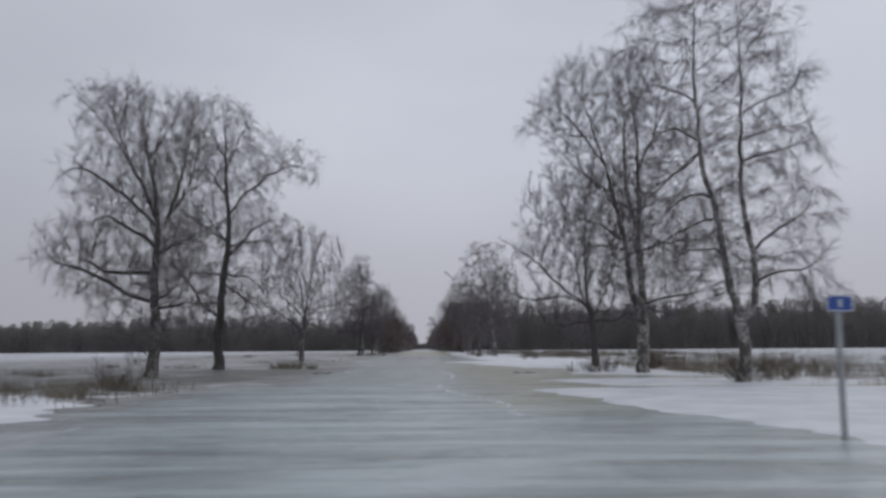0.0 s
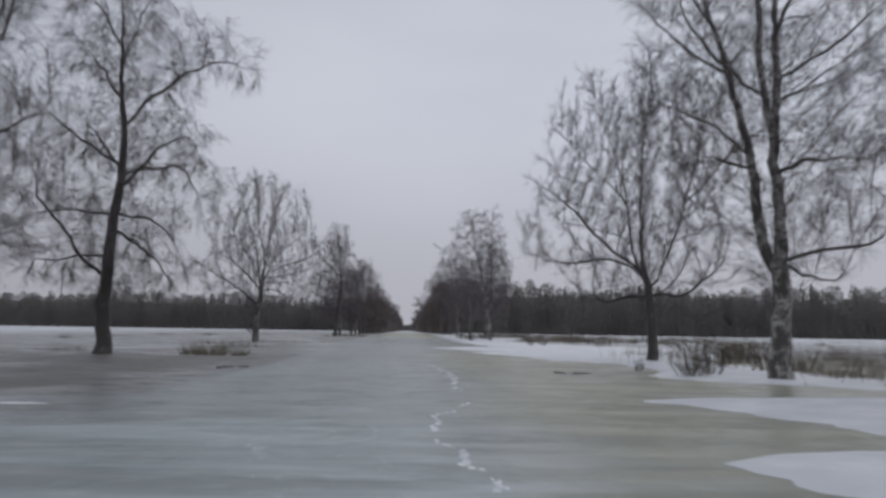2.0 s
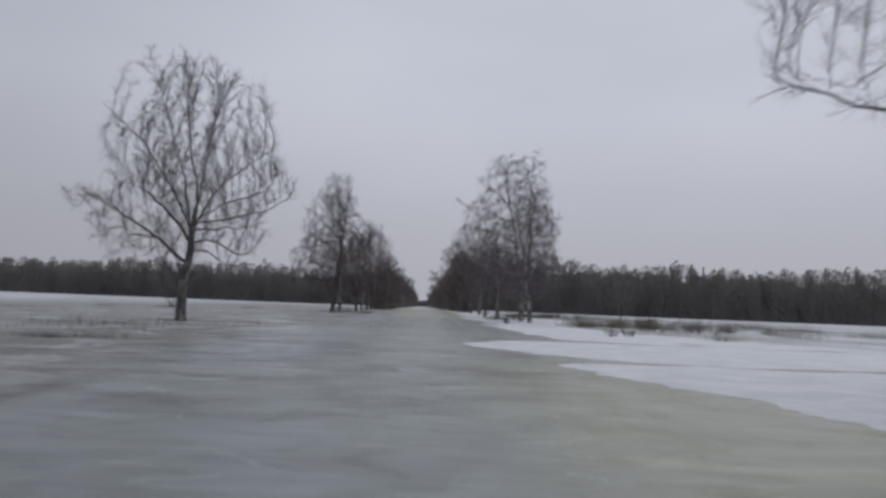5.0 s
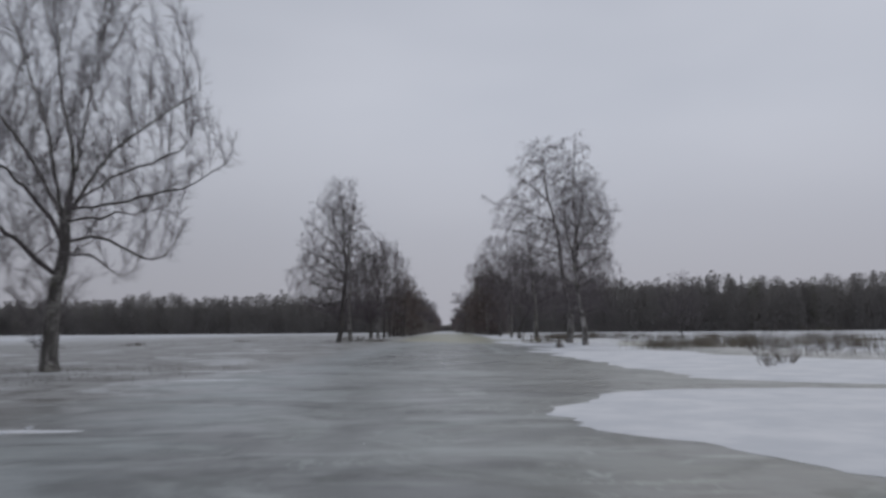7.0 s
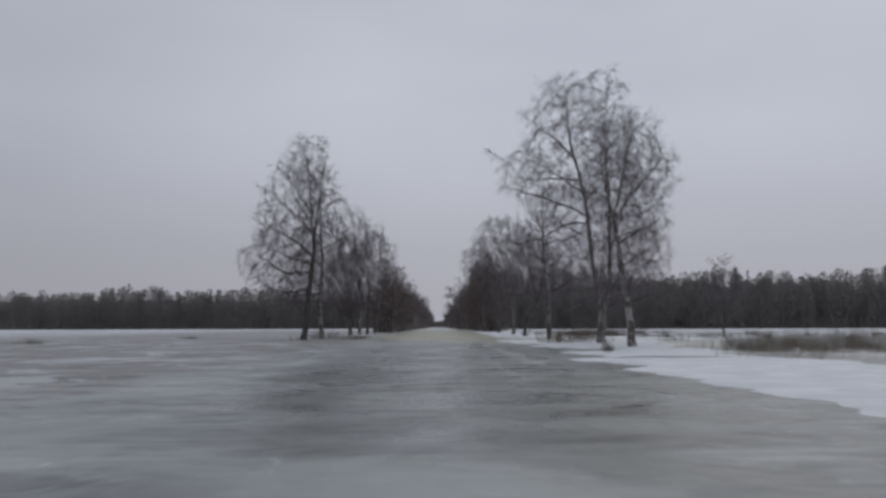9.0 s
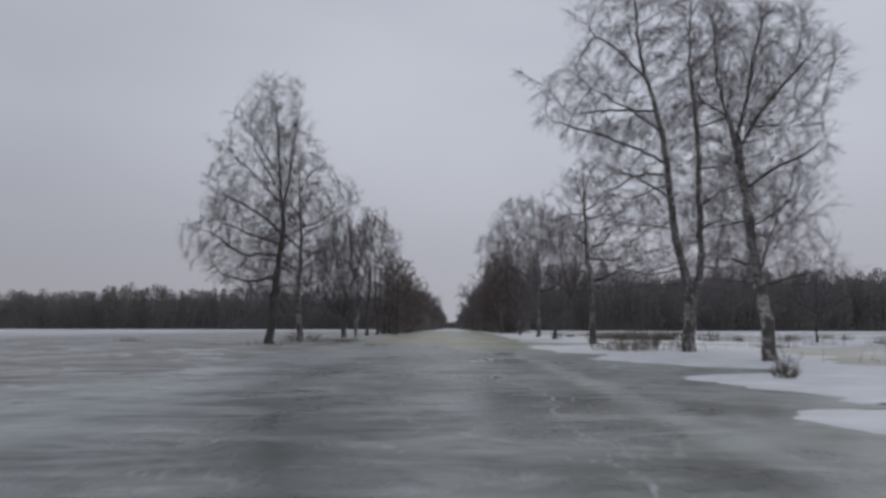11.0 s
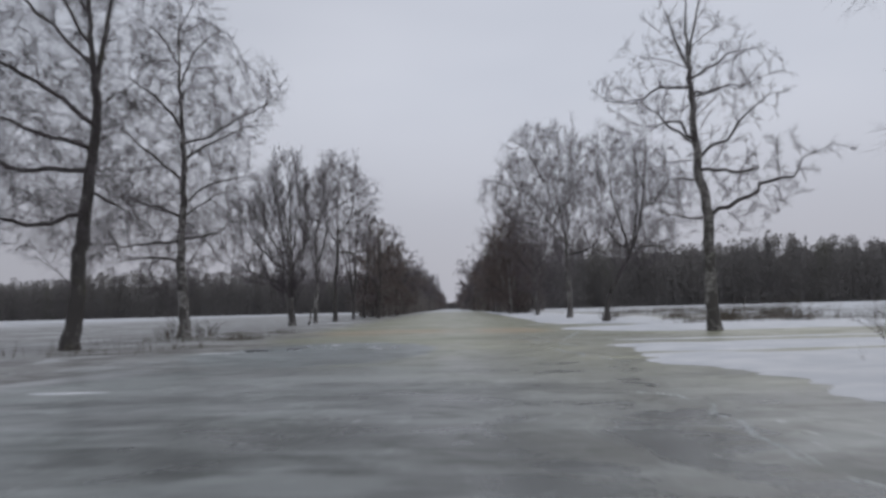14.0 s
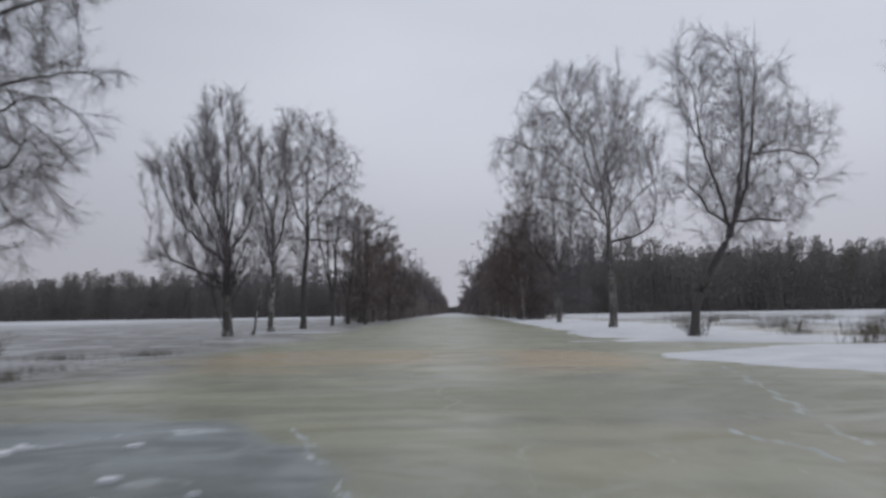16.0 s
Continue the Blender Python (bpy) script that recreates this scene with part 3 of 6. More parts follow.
    cap = np.full(total, 9.0)
    stem_flag = np.arange(total) < stem_n
    rad[stem_flag] = stem_r
    best = np.full(total, -1)
    for i in range(1, total):
        if stem_flag[i]:
            continue
        up = links[i]
        cap[i] = 0.62 * stem_r[up] if stem_flag[up] else cap[up]
        if not stem_flag[up] and (best[up] < 0 or tips[i] > tips[best[up]]):
            best[up] = i
    rad = np.where(stem_flag, rad, np.minimum(rad, np.maximum(cap, 0.012)))
    # chains of nodes, each drawn as one tapered tube
    chains, big = {}, []
    for i in range(1, total):
        up = links[i]
        if stem_flag[i] or (not stem_flag[up] and best[up] == i):
            continue
        run = [up, i]
        while best[run[-1]] >= 0:
            run.append(best[run[-1]])
        line, r = nodes[run], rad[run].copy()
        r[0] = r[1]
        size = 0.42 * (len(run) - 1)
        k = 3 if len(run) < 4 else 5 if len(run) < 8 else 8 if len(run) < 15 else 13
        smooth = resample(line, k)
        r = np.interp(np.linspace(0, 1, k), np.linspace(0, 1, len(r)), r)
        if stem_flag[up] and size > 2.2 and tips[i] > 7:
            bent = line.copy()
            bent[1:-1] = 0.2 * line[:-2] + 0.6 * line[1:-1] + 0.2 * line[2:]
            big.append((bent, np.r_[rad[run[1]], rad[run[1:]]]))
        else:
            chains.setdefault(k, []).append((smooth, r))
    for number, (shown, wide) in enumerate(drawn):
        kind = "stem" if number else "trunk"
        bole = part(kind, quick_mesh(kind, *tubes(shown[None], wide[None], 10), 0, bark), bark, base)
        if number == 0:
            trunk = bole
    for l, r in big:
        part("limb", quick_mesh("limb", *tubes(l[None], r[None], 5), 0, LIMB), LIMB, trunk)
    pieces = [tubes(np.array([c[0] for c in cs]), np.array([c[1] for c in cs]), 3) for cs in chains.values()]
    # fine twigs along the thin branches
    thin = np.flatnonzero(~stem_flag & (tips <= bare))
    thin = np.repeat(thin, many)
    u = rng.random((len(thin), 1))
    root = nodes[links[thin]] * u + nodes[thin] * (1 - u)
    way = nodes[thin] - nodes[links[thin]]
    way = way / (np.linalg.norm(way, axis=1, keepdims=True) + 1e-9) + spread * rng.normal(size=way.shape)
    way[:, 2] -= hang
    way /= np.linalg.norm(way, axis=1, keepdims=True) + 1e-9
    fine, fine_r = grow(rng, root, way, hair * (0.45 + 0.9 * rng.random(len(thin))), np.full(len(thin), 0.0065 * thick), hang * 0.7, 2, 0.10)
    pieces.append(tubes(fine, np.maximum(fine_r, 0.0046 * thick), 3))
    if finer:
        last, last_r = sprout(rng, fine, fine_r, finer, 0.15, 1.0, hair * 0.85, spread * 1.1, 0.0, 2, -hang * 0.6, 0.8)
        pieces.append(tubes(last, np.maximum(last_r, 0.0040 * thick), 3))
    mat = twig_mat or TWIG
    part("crown", quick_mesh("crown", *joined(pieces), 0, mat, False), mat, base)
    return base


def far_tree(name, x, y, seed, stems, profile, low, bark, label, limbs=26, rise=35, droop=0.25, girth=0.3, twig_mat=None, fine=0, hang=0.35, bough=9, spray=7,
             thick=1.0, group="", category="tree"):
    """A leafless tree far off. stems: polylines from the base; profile: (height, reach) pairs; low: height of the lowest limb; rise: degrees that limbs climb."""
    rng = np.random.default_rng(seed)
    base = new(name)
    base.location = (x, y, 0)
    tagged(base, label, category, group)
    ph, pr = np.array(profile, float).T
    limb_l = []
    top = max(s[-1][2] for s in stems)
    for number, stem in enumerate(stems):
        line = resample(stem, 16)
        line[1:-1, :2] += rng.normal(size=(14, 2)) * 0.05 + 0.10 * np.sin(np.linspace(0, 8, 14)[:, None] + rng.random(2) * 6)
        rad = 0.88 * girth * (0.8 if number else 1.0) * np.clip((1 - np.clip(line[:, 2] / top, 0, 1)) ** 0.95, 0.03, 1)
        if line[0, 2] < 0.3:
            rad[0] *= 1.16
            line[0, 2] = -0.05
        kind = "stem" if number else "trunk"
        part(kind, quick_mesh(kind, *tubes(line[None], rad[None], 9), 0, bark), bark, base)
        share = max(4, int(limbs / len(stems)))
        for n in range(share):
            u = (n + rng.random()) / share
            z = low + (top * 0.97 - low) * u ** 0.9
            if z < line[0, 2] + 0.2 or z > line[-1, 2] * 0.98 or (top - z < 2.2 and rng.random() < 0.55):
                continue
            p = np.array([np.interp(z, line[:, 2], line[:, c]) for c in range(2)] + [z])
            az = n * 2.4 + rng.random() * 1.2 + number * 1.7
            climb = radians(rise * (0.35 + 0.75 * u) + 30 * u + rng.normal() * 9)
            reach = max(0.5, np.interp(z + 0.8, ph, pr) * (0.7 + 0.5 * rng.random()))
            span = min(reach / max(0.35, math.cos(climb)), max(0.6, (top - 0.3 - z) / max(0.15, math.sin(climb))))
            limb_l.append((p, az, climb, span, np.interp(z, line[:, 2], rad) * 0.42))
    start = np.array([q[0] for q in limb_l])
    way = np.array([(math.cos(a) * math.cos(c), math.sin(a) * math.cos(c), math.sin(c)) for _, a, c, _, _ in limb_l])
    size = np.array([q[3] for q in limb_l])
    main, main_r = grow(rng, start, way, size, np.maximum(0.016, np.array([q[4] for q in limb_l])), droop * 0.8, 9, 0.16)
    crown = [tubes(main, main_r, 4)]
    sub, sub_r = sprout(rng, main, main_r, bough, 0.16, 1.0, size * 0.40, 0.9, droop, 4, 0.12, 0.5)
    stay = rng.random(len(sub)) < np.repeat(np.clip(size / np.percentile(size, 70), 0.12, 1.0), bough)
    sub, sub_r = sub[stay], sub_r[stay]
    crown.append(tubes(sub, np.maximum(sub_r, 0.008 * thick), 3))
    spr, spr_r = sprout(rng, sub, sub_r, spray, 0.12, 1.0, np.clip(0.9 * np.linalg.norm(sub[:, -1] - sub[:, 0], axis=1), 0.35, 1.4), 0.8, hang, 3 if fine else 2, -0.05, 0.6)
    crown.append(tubes(spr, np.maximum(spr_r, 0.007 * thick), 3))
    if fine:
        last, last_r = sprout(rng, spr, spr_r, fine, 0.1, 1.0, np.clip(0.8 * np.linalg.norm(spr[:, -1] - spr[:, 0], axis=1), 0.3, 0.9), 0.8, 0.0, 2, -hang * 1.3, 0.8)
        crown.append(tubes(last, np.maximum(last_r, 0.006 * thick), 3))
    mat = twig_mat or TWIG
    part("crown", quick_mesh("crown", *joined(crown), 0, mat, False), mat, base)
    return base


def fan(rng_seed, n, fork, top, spread, lean=0.0, base_bend=0.0):
    """Stems of a tree that forks: the first runs from the ground, the others leave it at the fork."""
    rng = np.random.default_rng(rng_seed)
    foot = [(0, 0, 0), (base_bend * 0.5, 0, fork * 0.55), (base_bend, 0, fork)]
    out = []
    for k in range(n):
        az = 2 * math.pi * k / n + rng.random() * 0.8
        ex, ey = spread * math.cos(az) * (0.5 + 0.6 * rng.random()) + lean, spread * math.sin(az) * (0.5 + 0.6 * rng.random())
        h = top * (0.82 + 0.18 * rng.random()) if k else top
        rise = [(base_bend + ex * 0.42, ey * 0.42, fork + (h - fork) * 0.33), (base_bend + ex * 0.8, ey * 0.8, fork + (h - fork) * 0.68), (base_bend + ex, ey, h)]
        out.append((foot if k == 0 else foot[-1:]) + rise)
    return out


# ---------------------------------------------------------------- ground
def ground_sheet():
    xs = np.r_[-2500, -900, -300, np.arange(-120, 121, 8), 300, 900, 2500]
    ys = np.r_[-1500, -300, np.arange(-40, 401, 8), 600, 1000, 1800, 3500]
    gx, gy = np.meshgrid(xs, ys, indexing="ij")
    gz = np.zeros_like(gx, float)
    verts = np.stack([gx, gy, gz], -1).reshape(-1, 3)
    i, j = np.meshgrid(np.arange(len(xs) - 1), np.arange(len(ys) - 1), indexing="ij")
    m = len(ys)
    quads = np.stack([i * m + j, (i + 1) * m + j, (i + 1) * m + j + 1, i * m + j + 1], -1).reshape(-1, 4)
    ob = new("ground", quick_mesh("ground", verts, quads, 4, ICE))
    return tagged(ob, "flat flooded road and verges under grey and yellowish ice", "ground", kind="structure")


ground_sheet()


def snow_sheet(seed, edge, far, label, thick=0.06):
    """A drift of snow. edge: (y, x) of its near outline; far: (y, x) of the side away from the road."""
    rng = np.random.default_rng(seed)
    ey, ex = np.array(edge, float).T
    fy, fx = np.array(far, float).T
    ys = np.arange(ey[0], ey[-1], 0.3)
    left = np.interp(ys, ey, ex)
    jag = sum(a * np.sin(ys * f + rng.random() * 6) for a, f in ((0.20, 0.9), (0.14, 2.1), (0.09, 4.7), (0.06, 9.0)))
    left = left + jag + rng.normal(size=len(ys)) * 0.05
    right = np.interp(ys, fy, fx) + sum(a * np.sin(ys * f + rng.random() * 6) for a, f in ((0.7, 0.5), (0.4, 1.3), (0.25, 3.1)))
    right = np.maximum(right, left + 0.25)
    u = np.array([0, 0.012, 0.04, 0.1, 0.15, 0.2, 0.275, 0.35, 0.425, 0.5, 0.575, 0.65, 0.725, 0.8, 0.86, 0.92, 0.97, 1.0])
    h = np.array([-0.02, 0.4, 0.75, 1, 1.05, 1.1, 1.05, 1, 1.1, 1.15, 1.05, 1, 1.05, 1.1, 1.0, 0.9, 0.5, -0.4])
    px = left[:, None] + (right - left)[:, None] * u
    wave = 0.34 * np.sin(px * 0.8 + seed) + 0.22 * np.sin(px * 1.9 + 2 * seed) + 0.10 * np.sin(px * 4.7)
    py = ys[:, None] + wave * np.minimum(1.0, u * 5) * min(1.0, (ys[-1] - ys[0]) / 6)
    end = np.minimum(1, np.minimum(ys - ys[0], ys[-1] - ys) / 0.8)[:, None]
    pz = thick * h * (0.75 + 0.25 * np.sin(px * 1.7 + 2 * np.sin(py * 0.8))) * end + 0.004 - 0.012 * (1 - end)
    verts = np.stack([px, py, pz], -1).reshape(-1, 3)
    i, j = np.meshgrid(np.arange(len(ys) - 1), np.arange(len(u) - 1), indexing="ij")
    m = len(u)
    quads = np.stack([i * m + j, i * m + j + 1, (i + 1) * m + j + 1, (i + 1) * m + j], -1).reshape(-1, 4)
    ob = new("snow_patch", quick_mesh("snow_patch", verts, quads, 4, SNOW))
    return tagged(ob, label, "snow", "snow beside the road", "stuff")


DRIFT = "patch of old white snow lying on the roadside ice"
snow_sheet(1, [(2, 7), (9, 4.9), (12.5, 4.0), (18, 2.9), (22, 2.2), (23.4, 2.1), (24.2, 2.6), (24.9, 4.5)], [(2, 22), (20, 20), (24, 16), (24.9, 9)], DRIFT)
snow_sheet(2, [(25.4, 6.5), (26, 5.0), (28.9, 4.2), (30.8, 3.4), (31.3, 3.7), (32.4, 9)], [(25.4, 24), (31, 24), (32.4, 20)], DRIFT)
snow_sheet(3, [(34.5, 11), (37.5, 7.3), (39, 6.2), (45, 8.0), (49, 7.6), (52.5, 5.6), (57, 4.6), (61.6, 3.3), (63.6, 2.3), (65, 2.6), (66, 5)],
           [(34.5, 24), (40, 14), (50, 12), (58, 16), (66, 24)], DRIFT)
snow_sheet(4, [(66.3, 6), (67.3, 4.5), (69.1, 3.0), (70.7, 1.9), (71.7, 1.2), (72.5, 0.6), (74.6, 0.35), (77, 1.3), (79.2, 2.2), (79.8, 3.4), (80.3, 7.5)],
           [(66.3, 24), (74, 26), (80.3, 27)], DRIFT)
snow_sheet(5, [(80.8, 10), (82, 7.4), (84, 5.9), (88, 5.6), (92, 5.1), (98, 5.0), (104, 4.4), (106.5, 5.4), (107.2, 5.2), (109.5, 4.2), (111.8, 3.9), (112.5, 4.1), (112.8, 9.5), (113.2, 9.5), (113.5, 5.8), (116.6, 5.4),
               (120.6, 4.7), (121.2, 5.2), (122.4, 8.6), (124.8, 8.6), (126, 7.0), (130, 4.9), (131.5, 4.6), (136, 5.8), (137.5, 6.3), (140, 4.4), (144.5, 4.3), (146.8, 3.6), (150, 3.7)],
           [(80.8, 26), (90, 20), (100, 14), (115, 12.5), (130, 13.5), (150, 18)], DRIFT)
snow_sheet(6, [(150.2, 3.9), (153, 4.0), (154.2, 4.1), (154.9, 6.5)], [(150.2, 19), (154.9, 21)], DRIFT)
snow_sheet(10, [(156.5, 7.5), (156.9, 4.6), (157.3, 4.4), (157.9, 7.2)], [(156.5, 16), (157.9, 18)], DRIFT, 0.04)
snow_sheet(8, [(164.2, 10), (165.0, 7.4), (167, 6.0), (168.6, 5.4), (171.4, 5.0), (172.4, 5.3), (174.5, 8.4), (176.6, 11)], [(164.2, 24), (176.6, 25)], DRIFT)
snow_sheet(9, [(177.2, 12), (178.8, 9.8), (180.2, 8.5), (180.8, 6.2), (182.2, 5.7), (183.2, 7.0), (184.4, 7.2), (185.6, 5.8), (193, 5.6), (197, 6.6), (204, 6.1), (230, 6.4), (260, 6.5), (330, 7.0)],
           [(177.2, 25), (185, 15), (200, 17), (330, 16)], DRIFT)
snow_sheet(7, [(9, -24), (14, -22), (22, -19), (23, -15)], [(9, -10.2), (14.7, -10.5), (19, -10.6), (22.5, -10.1), (23, -11)], "strip of thin snow lying along the grassy verge", 0.04)
for k, (sx, sy, wx, wy) in enumerate([(-12.9, 53.5, 1.6, 0.5), (-8.4, 29.2, 0.8, 0.3), (-14.4, 56.2, 2.2, 0.5), (-7.9, 73.0, 1.1, 0.4), (-15.2, 103.2, 1.6, 0.5), (-13.6, 137.9, 0.9, 0.5),
                                      (-15.1, 138.7, 0.8, 0.4), (-7.5, 154.4, 1.1, 0.55), (-6.6, 155.2, 0.9, 0.4), (-12.6, 183.0, 1.1, 0.6), (-12.0, 205.0, 3.0, 1.5), (5.0, 182, 1.2, 0.6), (-8.2, 84.4, 1.0, 0.45), (-9.8, 89.5, 1.2, 0.5), (-7.0, 143.1, 0.8, 0.3),
                                      (-16.9, 143.5, 1.0, 0.4), (-14.2, 142.8, 0.7, 0.3), (-9.6, 161.6, 0.9, 0.4), (-11.2, 96.0, 1.4, 0.5), (-12.6, 112.0, 1.5, 0.5), (-10.6, 121.5, 1.0, 0.35)]):
    snow_sheet(40 + k, [(sy - wy, sx - wx * 0.2), (sy - wy * 0.4, sx - wx), (sy + wy * 0.3, sx - wx * 0.8), (sy + wy, sx + 0.1)],
               [(sy - wy, sx + wx * 0.3), (sy, sx + wx), (sy + wy, sx + wx * 0.4)], "small scrap of white snow frozen onto the ice", 0.035)


def ice_crack(seed, line, label, width=0.05, mat=None, whole=0.75):
    """A frozen crack: a broken ridge of white ice crumbs along a wandering line."""
    rng = np.random.default_rng(seed)
    pts = np.array([(a, b, 0) for a, b in line], float)
    d = np.r_[0, np.cumsum(np.linalg.norm(np.diff(pts, axis=0), axis=1))]
    verts, tris = [], []
    for s in np.arange(0, d[-1], 0.06):
        if math.sin(s * 1.9 + seed) + 0.7 * math.sin(s * 5.1 + 2 * seed) < -whole or rng.random() < 0.15:
            continue
        c = np.array([np.interp(s, d, pts[:, 0]) + 0.06 * math.sin(s * 4.3 + seed), np.interp(s, d, pts[:, 1]), 0.0]) + rng.normal(size=3) * (0.6 * width, 0.04, 0)
        w = width * (0.35 + 1.1 * rng.random() ** 1.5)
        ring = [(c[0] + w * math.cos(q) * (0.6 + 0.7 * rng.random()), c[1] + 1.7 * w * math.sin(q) * (0.6 + 0.7 * rng.random()), -0.004) for q in np.arange(5) * 1.2566]
        n = len(verts)
        verts += ring + [(c[0], c[1], 0.25 * w + 0.012 * rng.random())]
        tris += [(n + q, n + (q + 1) % 5, n + 5) for q in range(5)]
    ob = new("ice_crack", quick_mesh("ice_crack", verts, np.array(tris), 3, mat or FROST))
    return tagged(ob, label, "ice crack", "cracks in the ice", "stuff")


CRACK = "white ridge of crumbled ice along a refrozen crack"
ice_crack(1, [(0.2, 14), (0.3, 17.6), (-0.5, 21), (-0.8, 23), (-1.2, 25.6), (-1.1, 27.8), (-0.4, 30.2)], CRACK, 0.05, SNOW)
ice_crack(2, [(-0.36, 33.3), (-0.34, 35.4), (-0.21, 38), (-0.38, 42.1), (-0.7, 46)], CRACK, 0.05, SNOW)
ice_crack(3, [(0.0, 35.0), (-0.6, 40), (-0.3, 44)], CRACK, 0.03)
ice_crack(4, [(0.85, 100.4), (0.65, 102.8), (0.6, 105.0), (0.48, 108.0), (0.4, 110.6), (0.5, 112.4), (0.65, 113.8), (0.75, 115.3), (0.6, 117.0), (0.3, 118.4), (0.2, 120.0), (0.2, 122.0)], CRACK, 0.03, None, 1.45)
ice_crack(5, [(-0.5, 128.6), (-0.3, 129.6), (0.15, 130.2), (0.4, 130.8), (0.5, 131.4), (1.0, 132.2)], CRACK, 0.065, SNOW, 0.95)
ice_crack(29, [(1.0, 132.2), (1.5, 132.8), (1.85, 134.0)], CRACK, 0.045)
ice_crack(6, [(1.9, 136.6), (2.1, 138.2), (2.3, 140)], CRACK, 0.03)
ice_crack(7, [(2.9, 147.2), (2.0, 152.9)], CRACK, 0.04)
ice_crack(8, [(3.1, 157.5), (4.2, 162.5), (5.2, 167.2)], CRACK, 0.04)
ice_crack(9, [(-1.3, 155.4), (-1.6, 156.4), (-2.0, 157.4), (-2.4, 158.8)], CRACK, 0.04)
ice_crack(10, [(1.1, 157.1), (1.45, 156.3)], CRACK, 0.02)
ice_crack(11, [(1.7, 156.9), (2.0, 156.2)], CRACK, 0.02)
ice_crack(13, [(-3.5, 155.5), (-3.0, 154.8), (-2.9, 154.1)], CRACK, 0.04, SNOW)
ice_crack(14, [(-3.0, 154.8), (-2.5, 155.2)], CRACK, 0.035, SNOW)
ice_crack(15, [(-6.2, 154.2), (-5.0, 154.6), (-4.1, 154.3)], CRACK, 0.025)
ice_crack(16, [(0.2, 122.2), (0.3, 123.6), (0.4, 125.3)], CRACK, 0.024)
ice_crack(17, [(0.0, 121.0), (0.3, 122.2)], CRACK, 0.02)
ice_crack(18, [(-2.75, 15.6), (-2.8, 16.3), (-2.9, 18.0), (-3.1, 19.2)], CRACK, 0.03)
ice_crack(19, [(-3.1, 23.6), (-3.4, 24.9), (-3.3, 26.0)], CRACK, 0.03)
ice_crack(20, [(-0.1, 29.3), (-0.3, 30.1), (-0.8, 30.8)], CRACK, 0.03)
ice_crack(21, [(-0.7, 36.0), (-0.8, 37.0), (-0.8, 40.6)], CRACK, 0.03)
ice_crack(22, [(0.2, 35.0), (0.1, 36.9), (0.0, 38.8)], CRACK, 0.025)
ice_crack(23, [(2.1, 133.2), (2.0, 134.3), (2.0, 136.9), (2.3, 140.8), (1.5, 141.7)], CRACK, 0.03)
ice_crack(24, [(4.0, 124.9), (4.5, 127.2)], CRACK, 0.03)
ice_crack(25, [(3.0, 154.0), (2.6, 156.4), (2.2, 158.4)], CRACK, 0.045)
ice_crack(26, [(0.8, 148.8), (1.1, 148.5)], CRACK, 0.025)
ice_crack(27, [(-4.0, 158.7), (-4.5, 158.2), (-4.8, 157.6)], CRACK, 0.035)
ice_crack(28, [(-2.3, 78.0), (-2.35, 80.1)], CRACK, 0.02)
ice_crack(12, [(3.1, 157.8), (3.5, 157.0)], CRACK, 0.025)

# ---------------------------------------------------------------- trees along the road
BIRCH = "tall leafless birch with drooping fine twigs beside the icy road"
# left row
tree("birch", -16.15, 39.3, 11,
     [[(0.0, 0.0), (0.1, 1.6), (0.1, 3.7), (0.1, 5.8), (0.1, 8.0), (-0.4, 10.8), (-0.9, 13.9), (-1.4, 16.7)],
      [(0.1, 7.4), (0.6, 8.8), (1.0, 10.8), (1.3, 12.8), (1.4, 14.8)], [(0.1, 7.8), (-0.6, 10.2), (-1.9, 12.3), (-3.2, 14.1), (-4.4, 15.1)]],
     [[(-0.1, 8.0), (-1.3, 9.4), (-2.8, 10.5), (-4.1, 11.3), (-4.7, 10.5)], [(-1.4, 11.5), (-2.0, 13.6), (-2.9, 15.2)],
      [(-0.1, 4.0), (-1.5, 4.5), (-3.0, 5.5), (-4.9, 6.1)], [(0.1, 3.9), (1.9, 4.7), (3.1, 5.4)], [(0.1, 3.6), (1.7, 3.7), (3.6, 4.1)],
      [(0.0, 5.5), (-2.4, 5.4), (-4.9, 6.9)], [(0.1, 6.9), (-1.5, 8.0), (-3.2, 8.8), (-4.8, 8.3)], [(-0.5, 11.6), (0.3, 13.6), (0.6, 14.8)],
      [(0.5, 8.5), (1.6, 9.7), (2.2, 11.9)], [(0.1, 6.6), (1.2, 7.2), (2.5, 8.3)]],
     [(3.0, -2.5, 3.1), (4.1, -4.4, 3.6), (5.3, -5.6, 3.1), (6.6, -5.6, 2.9), (8.0, -5.0, 3.0), (9.4, -3.6, 2.6), (10.8, -5.0, 2.5), (12.2, -3.6, 2.1), (13.6, -4.2, 2.0), (15.1, -4.9, 1.6), (16.7, -2.7, -0.6)],
     BARK_GREY, "broad leafless birch with a dense many-stemmed crown", girth=0.35, goals=2850, clumpy=0.80, hang=0.16, rise=0.8, stout=1.6, thick=1.15, core=650)
